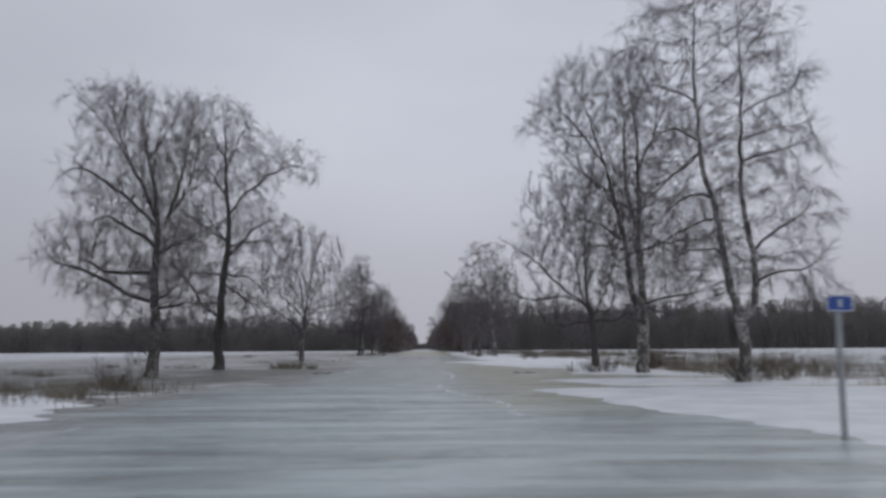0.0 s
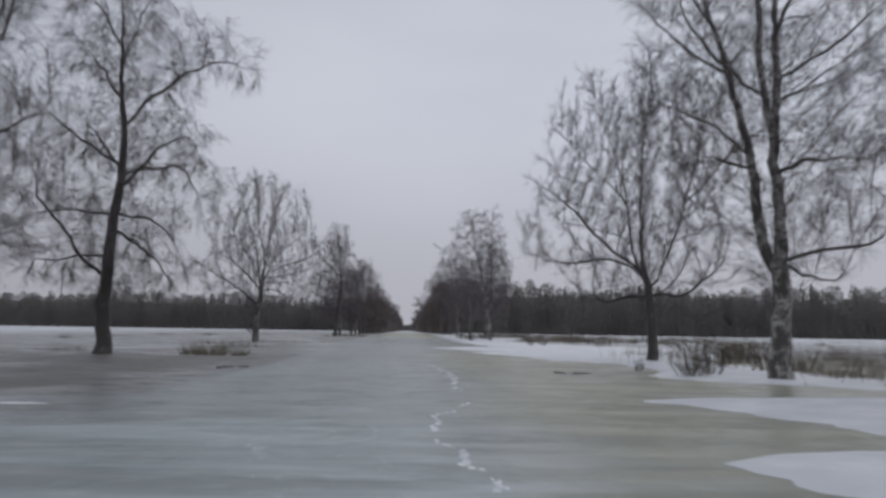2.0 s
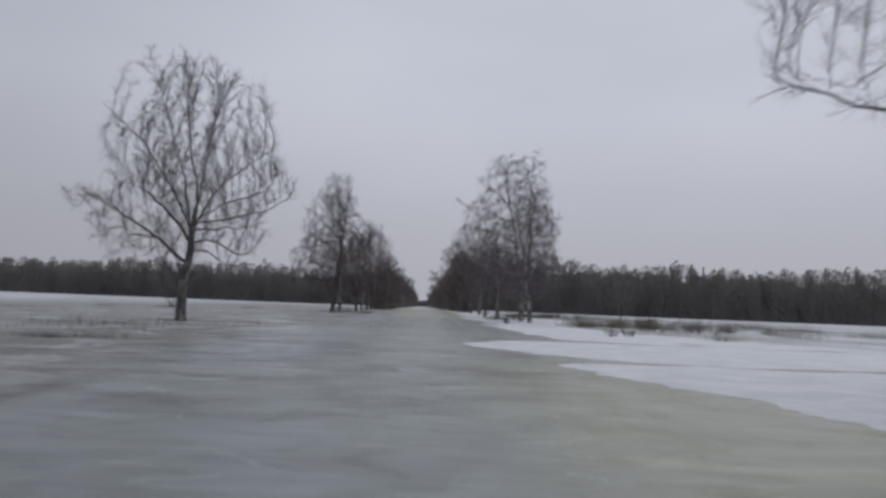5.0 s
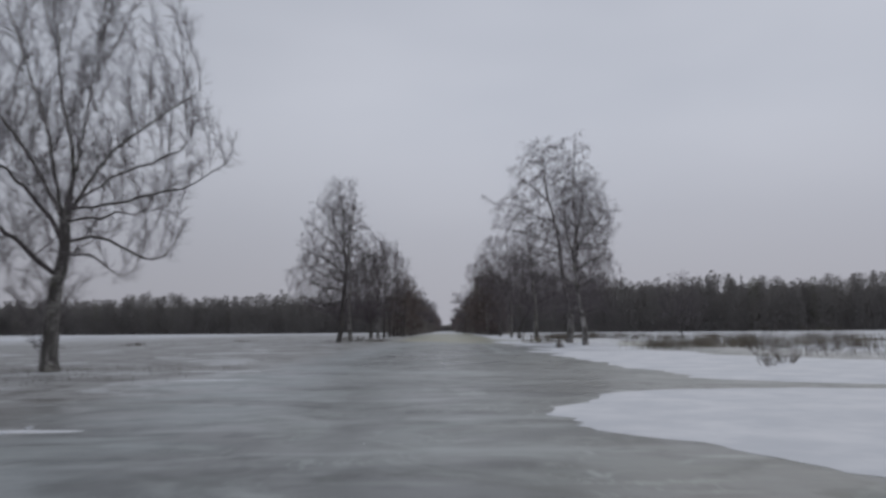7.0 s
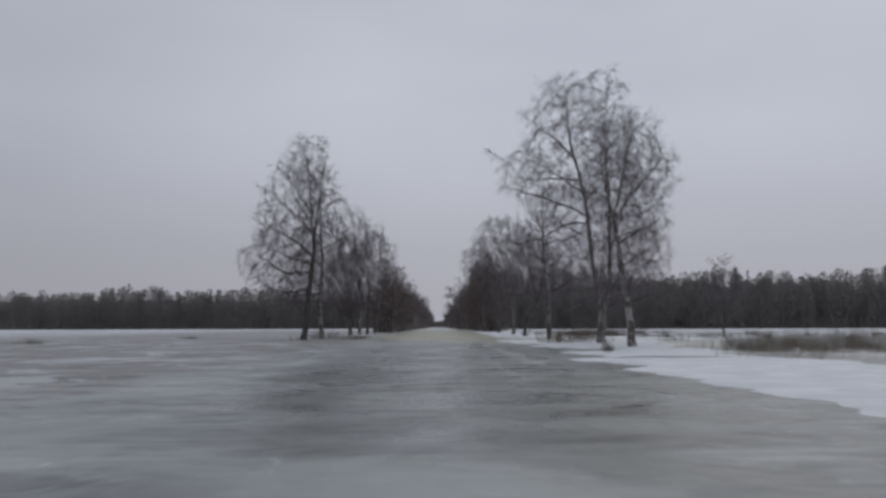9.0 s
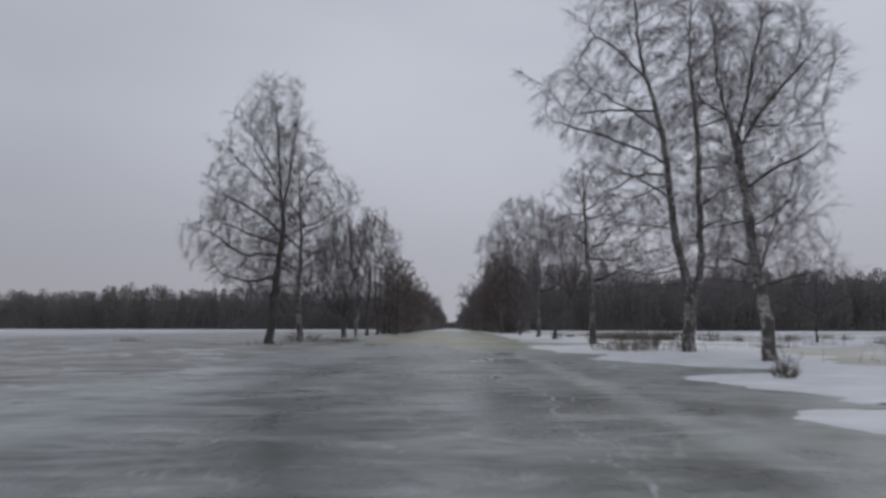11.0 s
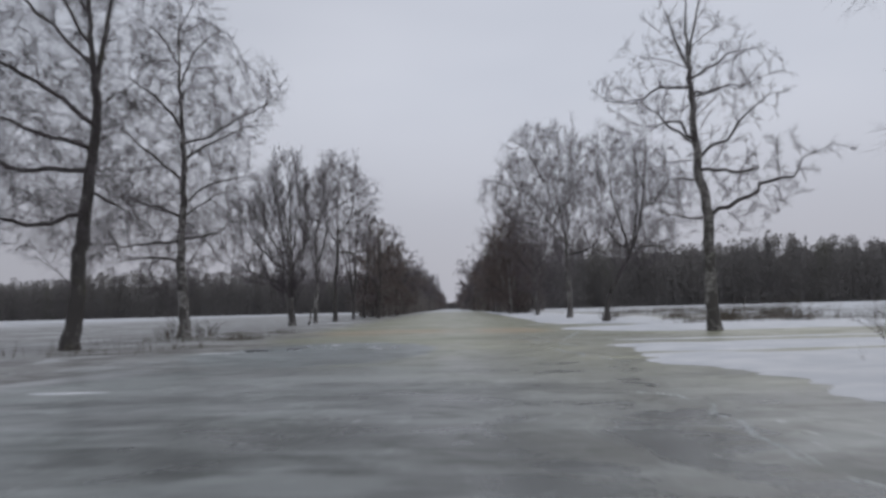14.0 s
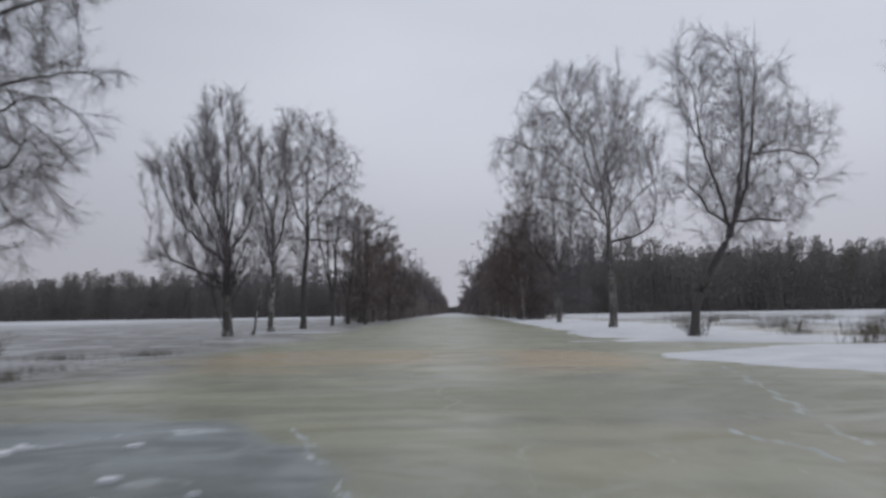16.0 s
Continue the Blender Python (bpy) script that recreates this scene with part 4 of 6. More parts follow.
tree("birch", -16.25, 53.3, 12,
     [[(0.0, 0.0), (-0.2, 2.2), (0.1, 3.9), (0.2, 6.9), (0.4, 9.9), (0.3, 12.9), (0.0, 16.0), (-0.3, 19.2), (-0.5, 20.4)]],
     [[(-0.4, 3.5), (-1.4, 4.6), (-1.8, 5.7), (-3.2, 7.2), (-3.7, 9.0)], [(-1.5, 4.8), (-3.5, 4.5), (-3.7, 3.6)],
      [(0.3, 9.0), (-2.2, 10.8), (-4.5, 12.8)], [(0.4, 9.3), (-1.0, 10.6), (-2.0, 11.8)], [(0.3, 12.3), (-1.2, 14.5), (-3.6, 17.0)],
      [(0.5, 11.4), (1.5, 12.8), (2.8, 14.0), (4.5, 15.1), (6.5, 14.7)], [(0.4, 8.1), (2.3, 9.9), (3.6, 10.6), (4.4, 10.3), (4.7, 9.1)],
      [(0.4, 8.7), (2.3, 9.3), (3.7, 9.2), (4.1, 6.9)], [(0.3, 6.9), (1.9, 6.6), (2.9, 5.7), (3.4, 3.8)], [(0.2, 6.0), (1.6, 5.1), (2.7, 3.5)],
      [(0.3, 14.2), (1.1, 16.6), (2.0, 17.9)], [(0.2, 6.7), (-2.0, 6.9), (-4.0, 6.0)], [(0.2, 15.1), (-1.0, 17.3), (-2.0, 18.9)]],
     [(2.7, -1.8, 1.4), (3.6, -3.7, 3.4), (5.4, -4.3, 3.8), (6.9, -4.8, 4.6), (10.5, -4.9, 4.8), (12.9, -4.5, 3.5), (14.8, -3.9, 6.6), (16.0, -3.7, 5.3), (17.6, -2.8, 2.6), (19.2, -2.2, 2.0), (20.4, -1.3, 0.2)],
     BARK_DARK, "tall dark-stemmed birch with long weeping side branches", girth=0.4, goals=2250, hang=0.85, hair=0.8, clumpy=0.55, rise=0.5, stout=1.5, thick=1.12)
tree("birch", -16.15, 90.3, 13,
     [[(0.0, 0.0), (0.0, 2.6), (0.2, 4.5), (0.3, 5.8), (0.7, 8.0), (-0.1, 10.6), (-0.4, 13.2), (-0.7, 16.3)],
      [(0.4, 5.9), (1.5, 8.3), (3.0, 9.8), (4.6, 11.3)], [(0.3, 5.5), (-0.7, 8.0), (-2.3, 10.6), (-4.4, 12.6)],
      [(0.7, 7.3), (0.9, 10.6), (1.2, 13.2), (1.4, 16.6)], [(0.2, 5.5), (-0.3, 9.3), (-1.4, 13.2), (-2.3, 15.5)]],
     [[(0.2, 5.0), (-1.7, 7.0), (-3.5, 8.3), (-5.2, 8.9)], [(0.5, 5.8), (2.1, 6.3), (4.3, 7.0), (5.8, 7.8), (6.2, 9.0)],
      [(0.5, 5.5), (2.4, 5.7), (3.6, 5.9), (5.1, 5.6)], [(0.2, 5.0), (1.4, 5.2), (2.7, 4.3), (3.5, 4.3)], [(0.1, 4.3), (1.4, 4.3), (2.8, 3.3)],
      [(0.1, 3.8), (-1.3, 4.5), (-3.3, 6.0), (-5.1, 6.9)], [(0.5, 6.2), (2.3, 7.3), (4.9, 8.0)]],
     [(3.4, -2.6, 2.2), (4.0, -5.0, 3.2), (4.6, -6.4, 3.7), (5.5, -7.0, 5.3), (6.8, -6.6, 5.3), (8.8, -6.2, 6.8), (10.6, -5.6, 5.0), (11.9, -5.1, 4.7), (14.2, -3.7, 5.4), (15.3, -3.3, 2.3), (17.0, -2.6, 1.2)],
     BARK_GREY, "rounded leafless birch with a fan of upright stems", girth=0.34, goals=1500, hang=-0.05, hair=0.55, clumpy=0.6, rise=1.2)
tree("birch", -15.15, 159.5, 14,
     [[(0.0, 0.0), (0.3, 3.0), (0.6, 5.6), (0.9, 8.9), (0.6, 13.7), (0.2, 17.5), (-0.2, 21.0)], [(0.8, 9.6), (1.4, 13.7), (1.6, 17.1), (2.3, 20.2)]],
     [[(0.7, 5.4), (-1.3, 4.8), (-3.9, 5.2), (-5.7, 6.7)], [(0.8, 7.0), (-2.1, 6.7), (-4.7, 8.7), (-6.2, 8.7)], [(0.8, 8.5), (-1.9, 10.7), (-4.5, 11.8)],
      [(0.8, 10.7), (-1.6, 13.3), (-3.9, 15.4)], [(0.6, 13.0), (-1.3, 16.0), (-3.1, 17.9)], [(0.7, 6.1), (1.9, 5.2), (3.0, 4.5)],
      [(0.9, 9.2), (2.5, 10.7), (3.2, 13.0)], [(0.7, 11.8), (-0.9, 14.1), (-2.1, 17.1)], [(0.8, 7.8), (-2.6, 8.9), (-5.5, 10.0)]],
     [(3.6, -1.7, 1.9), (4.8, -4.2, 2.6), (6.7, -5.9, 2.6), (8.9, -6.4, 2.7), (10.3, -6.1, 2.7), (11.8, -5.2, 2.3), (13.7, -4.6, 2.2), (15.6, -3.9, 2.4), (17.9, -3.1, 2.4), (19.4, -1.6, 2.4), (21.0, -1.1, 1.5)],
     BARK_DARK, "leaning dark-footed birch with a tall pointed crown", girth=0.36, goals=2600, thick=1.1, hang=0.4, clumpy=0.65, rise=0.6)
tree("birch", -15.3, 172.3, 15,
     [[(0.0, 0.0), (-0.2, 3.3), (-0.1, 6.3), (-0.1, 10.0), (-0.2, 13.1), (-0.4, 16.9), (-0.4, 20.7)]],
     [[(0.0, 10.6), (1.5, 11.2), (3.3, 12.8), (4.8, 13.4)], [(0.0, 7.5), (1.5, 8.7), (3.8, 9.0)], [(-0.1, 5.1), (1.6, 5.4), (3.6, 6.3)],
      [(-0.1, 9.7), (1.2, 10.6), (2.7, 11.8), (4.0, 12.0)], [(-0.2, 8.4), (-1.9, 10.3), (-3.3, 11.8)], [(-0.2, 6.6), (-1.7, 7.2), (-3.7, 7.8)],
      [(-0.2, 5.1), (-2.0, 5.1), (-4.4, 5.2)], [(-0.2, 4.2), (-2.0, 4.5), (-3.4, 3.8)], [(-0.1, 11.5), (-1.4, 13.4), (-2.9, 14.0)],
      [(-0.2, 13.7), (0.7, 15.9), (2.2, 16.6)], [(-0.3, 15.0), (-1.5, 16.9), (-2.9, 18.2)], [(-0.1, 6.3), (1.0, 7.5), (2.5, 8.1)],
      [(-0.3, 16.9), (0.5, 18.5), (0.6, 20.1)]],
     [(3.1, -2.2, 1.1), (3.9, -3.6, 2.1), (5.1, -5.2, 3.6), (6.3, -5.1, 3.8), (7.8, -5.0, 3.7), (9.4, -4.8, 4.0), (11.2, -4.3, 4.1), (12.5, -3.6, 5.2), (14.0, -3.1, 4.6), (15.6, -2.7, 3.0), (16.9, -2.6, 2.5), (18.8, -2.2, 1.4), (20.9, -1.0, 0.4)],
     BARK_WHITE, "straight white-footed birch with level spreading branches", girth=0.33, goals=3300, thick=1.15, stout=1.3, hang=0.3, clumpy=0.62, rise=0.35)
tree("birch", -14.85, 198.2, 16,
     [[(0.0, 0.0), (-0.1, 3.0), (-0.1, 6.1), (0.0, 10.8), (-0.7, 15.7)], [(-0.1, 5.0), (-1.2, 9.6), (-2.1, 15.1)],
      [(-0.1, 5.3), (0.9, 10.8), (0.3, 15.1)], [(-0.1, 4.2), (-2.1, 8.0), (-3.9, 10.8)], [(-0.1, 5.7), (-0.6, 10.8), (-1.2, 13.5)]],
     [[(-0.1, 3.4), (-3.0, 4.6), (-5.7, 5.7)], [(-0.1, 3.0), (-2.2, 3.8), (-4.9, 4.2)], [(-0.1, 4.6), (-3.0, 6.9), (-4.2, 8.4)],
      [(-0.1, 5.3), (1.2, 6.9), (1.9, 9.6)]],
     [(3.2, -2.9, 1.3), (4.2, -5.6, 1.8), (5.3, -5.3, 2.0), (6.9, -3.4, 2.0), (8.8, -4.2, 1.9), (10.8, -4.9, 1.9), (12.3, -3.2, 1.9), (14.7, -2.6, 1.1), (15.9, -1.1, 0.6)],
     BARK_GREY, "vase-shaped leafless tree with crowded upright stems", girth=0.34, goals=1000, hang=-0.25, clumpy=0.45, lift=0.2, thick=1.2, rise=1.4)
tree("birch", -14.6, 208.5, 17,
     [[(0.0, 0.0), (0.1, 4.0), (0.2, 9.0), (0.9, 14.0), (1.2, 17.3)], [(0.1, 5.0), (-0.7, 8.5), (-1.2, 12.5)]],
     [[(0.1, 5.5), (1.0, 8.0), (1.6, 11.0)], [(0.2, 8.0), (-0.8, 10.5), (-1.3, 14.0)]],
     [(3.6, -1.0, 1.0), (6.0, -1.7, 1.7), (9.0, -2.1, 1.9), (12.0, -2.0, 2.0), (14.0, -1.4, 2.3), (15.8, -0.3, 2.4), (17.5, 0.3, 2.0)],
     BARK_WHITE, "slender birch with a dense narrow crown", girth=0.24, goals=850, hang=0.0, clumpy=0.6, lift=0.15, thick=1.3, rise=1.2)
tree("birch", -14.3, 219.2, 18,
     [[(0.0, 0.0), (0.1, 5.2), (0.5, 9.0), (0.4, 14.5), (1.2, 19.7)], [(0.4, 9.0), (2.1, 12.8), (2.6, 19.4)]],
     [[(0.3, 7.9), (2.7, 7.9), (4.0, 8.5)], [(0.5, 10.1), (3.2, 12.8), (5.3, 13.9)], [(0.5, 13.4), (3.7, 15.0), (5.1, 16.1)],
      [(0.3, 8.5), (-1.1, 11.7), (-1.7, 14.5)]],
     [(5.2, -1.3, 2.7), (7.4, -2.1, 3.4), (10.1, -1.9, 4.4), (12.8, -1.8, 5.5), (15.6, -1.7, 5.1), (18.3, -1.5, 3.2), (20.0, -1.0, 2.6)],
     BARK_DARK, BIRCH, girth=0.30, goals=1200, hang=0.45, clumpy=0.5, thick=1.3, rise=0.8)
# right row
tree("birch", 10.4, 27.2, 21,
     [[(0.0, 0.0), (0.2, 1.4), (0.1, 2.4), (-0.2, 3.7), (-0.4, 5.0), (-0.7, 6.6), (-1.2, 8.1), (-1.2, 10.0), (-1.2, 11.9), (-1.2, 14.1), (-1.2, 17.9)],
      [(0.3, 2.3), (0.6, 3.1), (0.8, 4.4), (0.7, 5.9), (0.6, 7.5), (0.8, 10.0), (1.0, 12.3), (1.4, 16.9)]],
     [[(-0.8, 7.3), (-1.5, 7.4), (-2.1, 7.1), (-2.9, 6.5), (-4.0, 5.6)], [(-1.2, 9.0), (-1.7, 8.6), (-2.4, 7.9), (-3.6, 6.8)],
      [(-0.4, 4.9), (-0.9, 5.2), (-2.0, 5.1), (-2.6, 4.9), (-3.1, 4.2)], [(-0.6, 6.2), (-1.5, 6.2), (-2.6, 5.6), (-3.5, 4.9)],
      [(-0.2, 3.9), (-1.1, 3.7), (-2.2, 2.9)], [(-0.2, 3.5), (-1.0, 3.3), (-2.6, 2.7)], [(0.9, 5.3), (1.4, 5.9), (2.5, 6.4)],
      [(0.8, 4.6), (1.4, 4.9), (2.7, 5.1)], [(0.8, 4.0), (1.4, 4.3), (2.8, 4.4)], [(0.7, 8.6), (1.4, 9.0), (2.8, 9.2)],
      [(0.8, 9.6), (2.1, 10.0), (3.1, 10.2)], [(0.9, 10.7), (1.7, 11.3), (2.7, 11.7)], [(-1.2, 9.6), (-2.3, 10.0), (-3.8, 9.0)],
      [(-1.2, 10.9), (-2.4, 11.7), (-3.9, 11.3)]],
     [(2.6, -2.8, 2.2), (3.5, -3.3, 3.1), (4.4, -4.0, 3.7), (5.3, -4.4, 4.0), (7.1, -4.3, 4.0), (9.0, -4.1, 3.4), (10.9, -4.1, 3.3), (12.9, -3.9, 3.3), (15.9, -3.3, 2.6), (17.9, -2.2, 1.8)],
     BARK_WHITE, "twin-stemmed white birch with long spreading branches", girth=0.27, goals=2300, thick=1.1, hang=0.42, clumpy=0.55, rise=0.1)
tree("birch", 9.9, 38.7, 22,
     [[(0.0, 0.0), (0.1, 1.3), (0.0, 3.1), (0.0, 5.0), (0.0, 6.9), (0.2, 8.9), (0.1, 10.8), (0.1, 12.8), (-0.3, 18.0)],
      [(0.0, 3.1), (-0.5, 4.5), (-0.6, 6.0), (-0.7, 7.6), (-1.0, 9.4), (-1.3, 11.4), (-1.9, 13.2), (-2.4, 15.3), (-3.0, 16.9)],
      [(-0.1, 7.6), (-0.5, 9.4), (-0.8, 11.2), (-1.0, 14.0)]],
     [[(-0.5, 6.7), (-1.7, 6.8), (-3.2, 6.6)], [(-0.7, 7.1), (-1.6, 7.8), (-3.2, 8.4), (-4.5, 8.5)], [(0.3, 6.5), (1.3, 7.1), (2.5, 7.2), (4.0, 7.3)],
      [(0.4, 9.0), (1.5, 9.6), (2.3, 10.2), (3.4, 10.9)], [(0.3, 11.2), (1.0, 11.8), (2.2, 12.0)], [(0.1, 3.7), (1.1, 3.3), (2.1, 3.1)],
      [(-0.5, 8.7), (-1.6, 9.4), (-3.1, 10.4)], [(1.7, 9.7), (2.4, 10.9), (3.7, 12.4)], [(-1.1, 11.4), (-2.4, 12.8), (-4.1, 14.7)],
      [(0.1, 10.6), (1.3, 13.2), (1.8, 15.7)], [(0.0, 3.5), (1.2, 4.1), (2.7, 4.3)], [(-0.9, 9.8), (-2.3, 10.6), (-3.8, 12.4)], [(-1.9, 13.1), (-3.4, 13.8), (-4.8, 14.8)]],
     [(3.1, -0.7, 2.4), (4.1, -1.1, 3.0), (5.0, -1.4, 3.1), (6.5, -3.4, 4.1), (7.7, -3.7, 4.2), (9.2, -3.7, 3.5), (10.8, -4.2, 2.7), (12.4, -5.2, 2.4), (14.0, -5.5, 2.3), (15.9, -5.3, 2.0), (17.7, -4.3, 1.7)],
     BARK_WHITE, "thick white-stemmed birch with clumped dense twigs", girth=0.36, taper=1.0, goals=3200, core=350, hang=0.18, clumpy=0.78, rise=0.6)
tree("broadleaf_tree", 10.65, 53.6, 23,
     [[(0.0, 0.0), (0.0, 1.7), (0.0, 3.5), (-0.5, 5.1), (-0.6, 7.7), (-0.3, 10.5), (0.1, 13.7), (0.3, 14.9)],
      [(-0.1, 3.7), (-0.9, 5.6), (-1.1, 8.2), (-1.5, 10.5), (-2.3, 13.4), (-2.7, 14.9)],
      [(0.1, 3.7), (1.0, 5.6), (1.5, 7.9), (2.1, 10.5), (2.6, 13.9)], [(-1.1, 8.0), (-2.2, 9.3), (-3.7, 11.3), (-4.6, 12.5)],
      [(1.5, 7.7), (2.6, 8.9), (3.6, 10.9)]],
     [[(1.0, 5.8), (2.2, 6.4), (4.2, 7.3)], [(-0.2, 4.2), (-1.3, 5.0), (-2.7, 5.1), (-4.7, 4.9), (-6.2, 5.4)],
      [(-0.4, 4.4), (-2.2, 5.6), (-4.0, 7.5), (-5.4, 8.4), (-6.4, 8.9)], [(0.2, 3.2), (2.1, 3.5), (3.3, 4.4), (3.8, 5.6), (4.0, 7.1)],
      [(-0.1, 3.2), (-1.6, 3.1), (-3.1, 2.8)], [(-1.1, 7.5), (-2.8, 7.9), (-4.4, 8.5)], [(-0.9, 5.8), (-2.6, 6.8), (-4.2, 7.0)],
      [(-1.3, 9.3), (-3.3, 9.3), (-4.5, 9.9)], [(1.3, 7.0), (3.0, 8.2), (3.9, 9.6)]],
     [(3.2, -3.8, 3.0), (4.4, -5.8, 3.7), (5.4, -6.4, 4.1), (6.5, -5.9, 4.2), (7.7, -6.6, 4.0), (8.9, -6.6, 4.1), (10.1, -4.8, 3.9), (12.0, -5.0, 3.7), (13.4, -4.7, 3.6), (14.9, -3.4, 3.0)],
     BARK_DARK, "wide forked roadside tree with curving bare limbs", girth=0.285, goals=2100, core=200, hang=0.05, many=5, finer=6, clumpy=0.72, hair=0.5, rise=0.9, tight=0.85, stout=1.5)
tree("birch", 10.7, 129.3, 24,
     [[(0.0, 0.0), (0.0, 1.5), (-0.2, 2.6), (-0.4, 3.8), (-0.7, 5.3), (-0.9, 6.9), (-0.9, 8.1), (-1.3, 9.7), (-1.6, 11.3), (-1.8, 13.7)],
      [(-0.9, 7.8), (0.0, 9.3), (1.1, 10.7), (2.4, 12.1)], [(-0.9, 8.2), (-0.4, 10.5), (-0.1, 12.5), (0.1, 14.8)]],
     [[(-0.5, 4.8), (0.3, 5.5), (1.2, 6.1), (2.2, 6.8)], [(-0.8, 6.5), (0.3, 7.1), (1.6, 7.9)], [(-0.7, 5.2), (-1.5, 5.3), (-2.4, 4.8)],
      [(-0.4, 3.8), (-1.3, 4.0), (-2.1, 4.5)], [(-0.2, 2.8), (-1.4, 3.1), (-2.4, 3.0)], [(0.0, 3.0), (1.3, 3.2), (2.7, 3.3)],
      [(-0.3, 3.4), (0.3, 4.6), (0.5, 5.5), (1.1, 6.3)], [(-1.2, 9.3), (-2.1, 9.9), (-2.6, 10.9)], [(-0.3, 8.9), (0.8, 9.1), (1.6, 9.7)]],
     [(2.8, -2.7, 2.0), (4.0, -2.5, 1.5), (4.9, -2.6, 2.0), (6.5, -2.6, 2.0), (8.5, -2.5, 1.8), (10.1, -2.6, 2.2), (11.5, -2.4, 2.5), (13.3, -2.2, 2.4), (14.8, -1.1, 1.7)],
     BARK_WHITE, "bent white birch with an uneven crown", girth=0.28, taper=0.9, goals=2900, core=250, hang=0.3, clumpy=0.68, rise=0.6, stout=1.25)
tree("birch", 11.15, 140.6, 25,
     [[(0.0, 0.0), (0.1, 2.2), (-0.2, 4.2), (-0.6, 6.4), (-0.7, 8.7), (-1.1, 11.1), (-1.5, 13.2), (-2.0, 15.3), (-2.6, 21.0)],
      [(0.1, 2.1), (0.7, 4.2), (0.9, 6.9), (1.0, 9.9), (0.9, 12.2), (0.8, 14.6), (1.2, 20.5)]],
     [[(-0.5, 6.2), (-1.4, 6.7), (-2.9, 7.0), (-4.5, 6.9)], [(-0.7, 8.0), (-2.0, 8.7), (-3.5, 9.2), (-5.4, 8.5)],
      [(-0.9, 9.9), (-2.4, 10.6), (-4.6, 11.3), (-7.7, 12.0)], [(-1.1, 11.5), (-2.5, 12.9), (-4.8, 14.3)],
      [(-1.4, 12.5), (-3.2, 13.1), (-5.2, 13.2)], [(-0.3, 4.2), (-1.2, 4.2), (-2.4, 4.1), (-3.4, 5.4)], [(-0.4, 3.3), (-1.5, 3.3), (-3.8, 4.1)],
      [(0.9, 6.4), (1.8, 6.9), (3.2, 7.1), (4.7, 6.2)], [(1.0, 7.6), (2.1, 8.6), (3.5, 8.7), (4.7, 8.3)], [(1.0, 12.0), (2.5, 12.5), (3.9, 12.0)],
      [(1.0, 9.7), (2.6, 9.9), (4.0, 10.4)], [(0.7, 4.6), (1.9, 4.4), (3.7, 4.6)], [(-1.8, 14.6), (-3.6, 16.1), (-5.6, 17.5)],
      [(-0.7, 6.9), (-1.6, 6.5), (-2.6, 6.0), (-3.0, 5.3)], [(-0.6, 5.7), (-1.4, 5.5), (-2.4, 5.0)], [(-0.4, 4.6), (-1.6, 4.3), (-2.7, 3.8)],
      [(-0.8, 9.2), (-1.9, 9.5), (-2.8, 9.3), (-3.9, 8.5)], [(-0.7, 8.6), (-1.7, 8.6), (-2.8, 7.9), (-3.9, 7.8)], [(-0.2, 3.7), (-1.4, 3.4), (-2.4, 2.9)]],
     [(3.2, -3.5, 2.1), (4.2, -4.1, 3.7), (5.3, -4.5, 4.2), (7.1, -5.4, 4.7), (8.7, -5.8, 4.6), (10.4, -6.5, 4.0), (12.0, -7.8, 4.1), (13.2, -7.3, 3.9), (14.6, -6.8, 3.8), (17.0, -6.3, 3.5), (19.5, -4.9, 2.9), (21.1, -3.2, 2.3)],
     BARK_WHITE, "tall twin-stemmed birch with long level branches", girth=0.36, taper=0.8, goals=3600, thick=1.05, hang=0.42, clumpy=0.6, rise=0.2, stout=1.25, swings=((0, 3.2), (5, 3.4), (6, 3.6)))
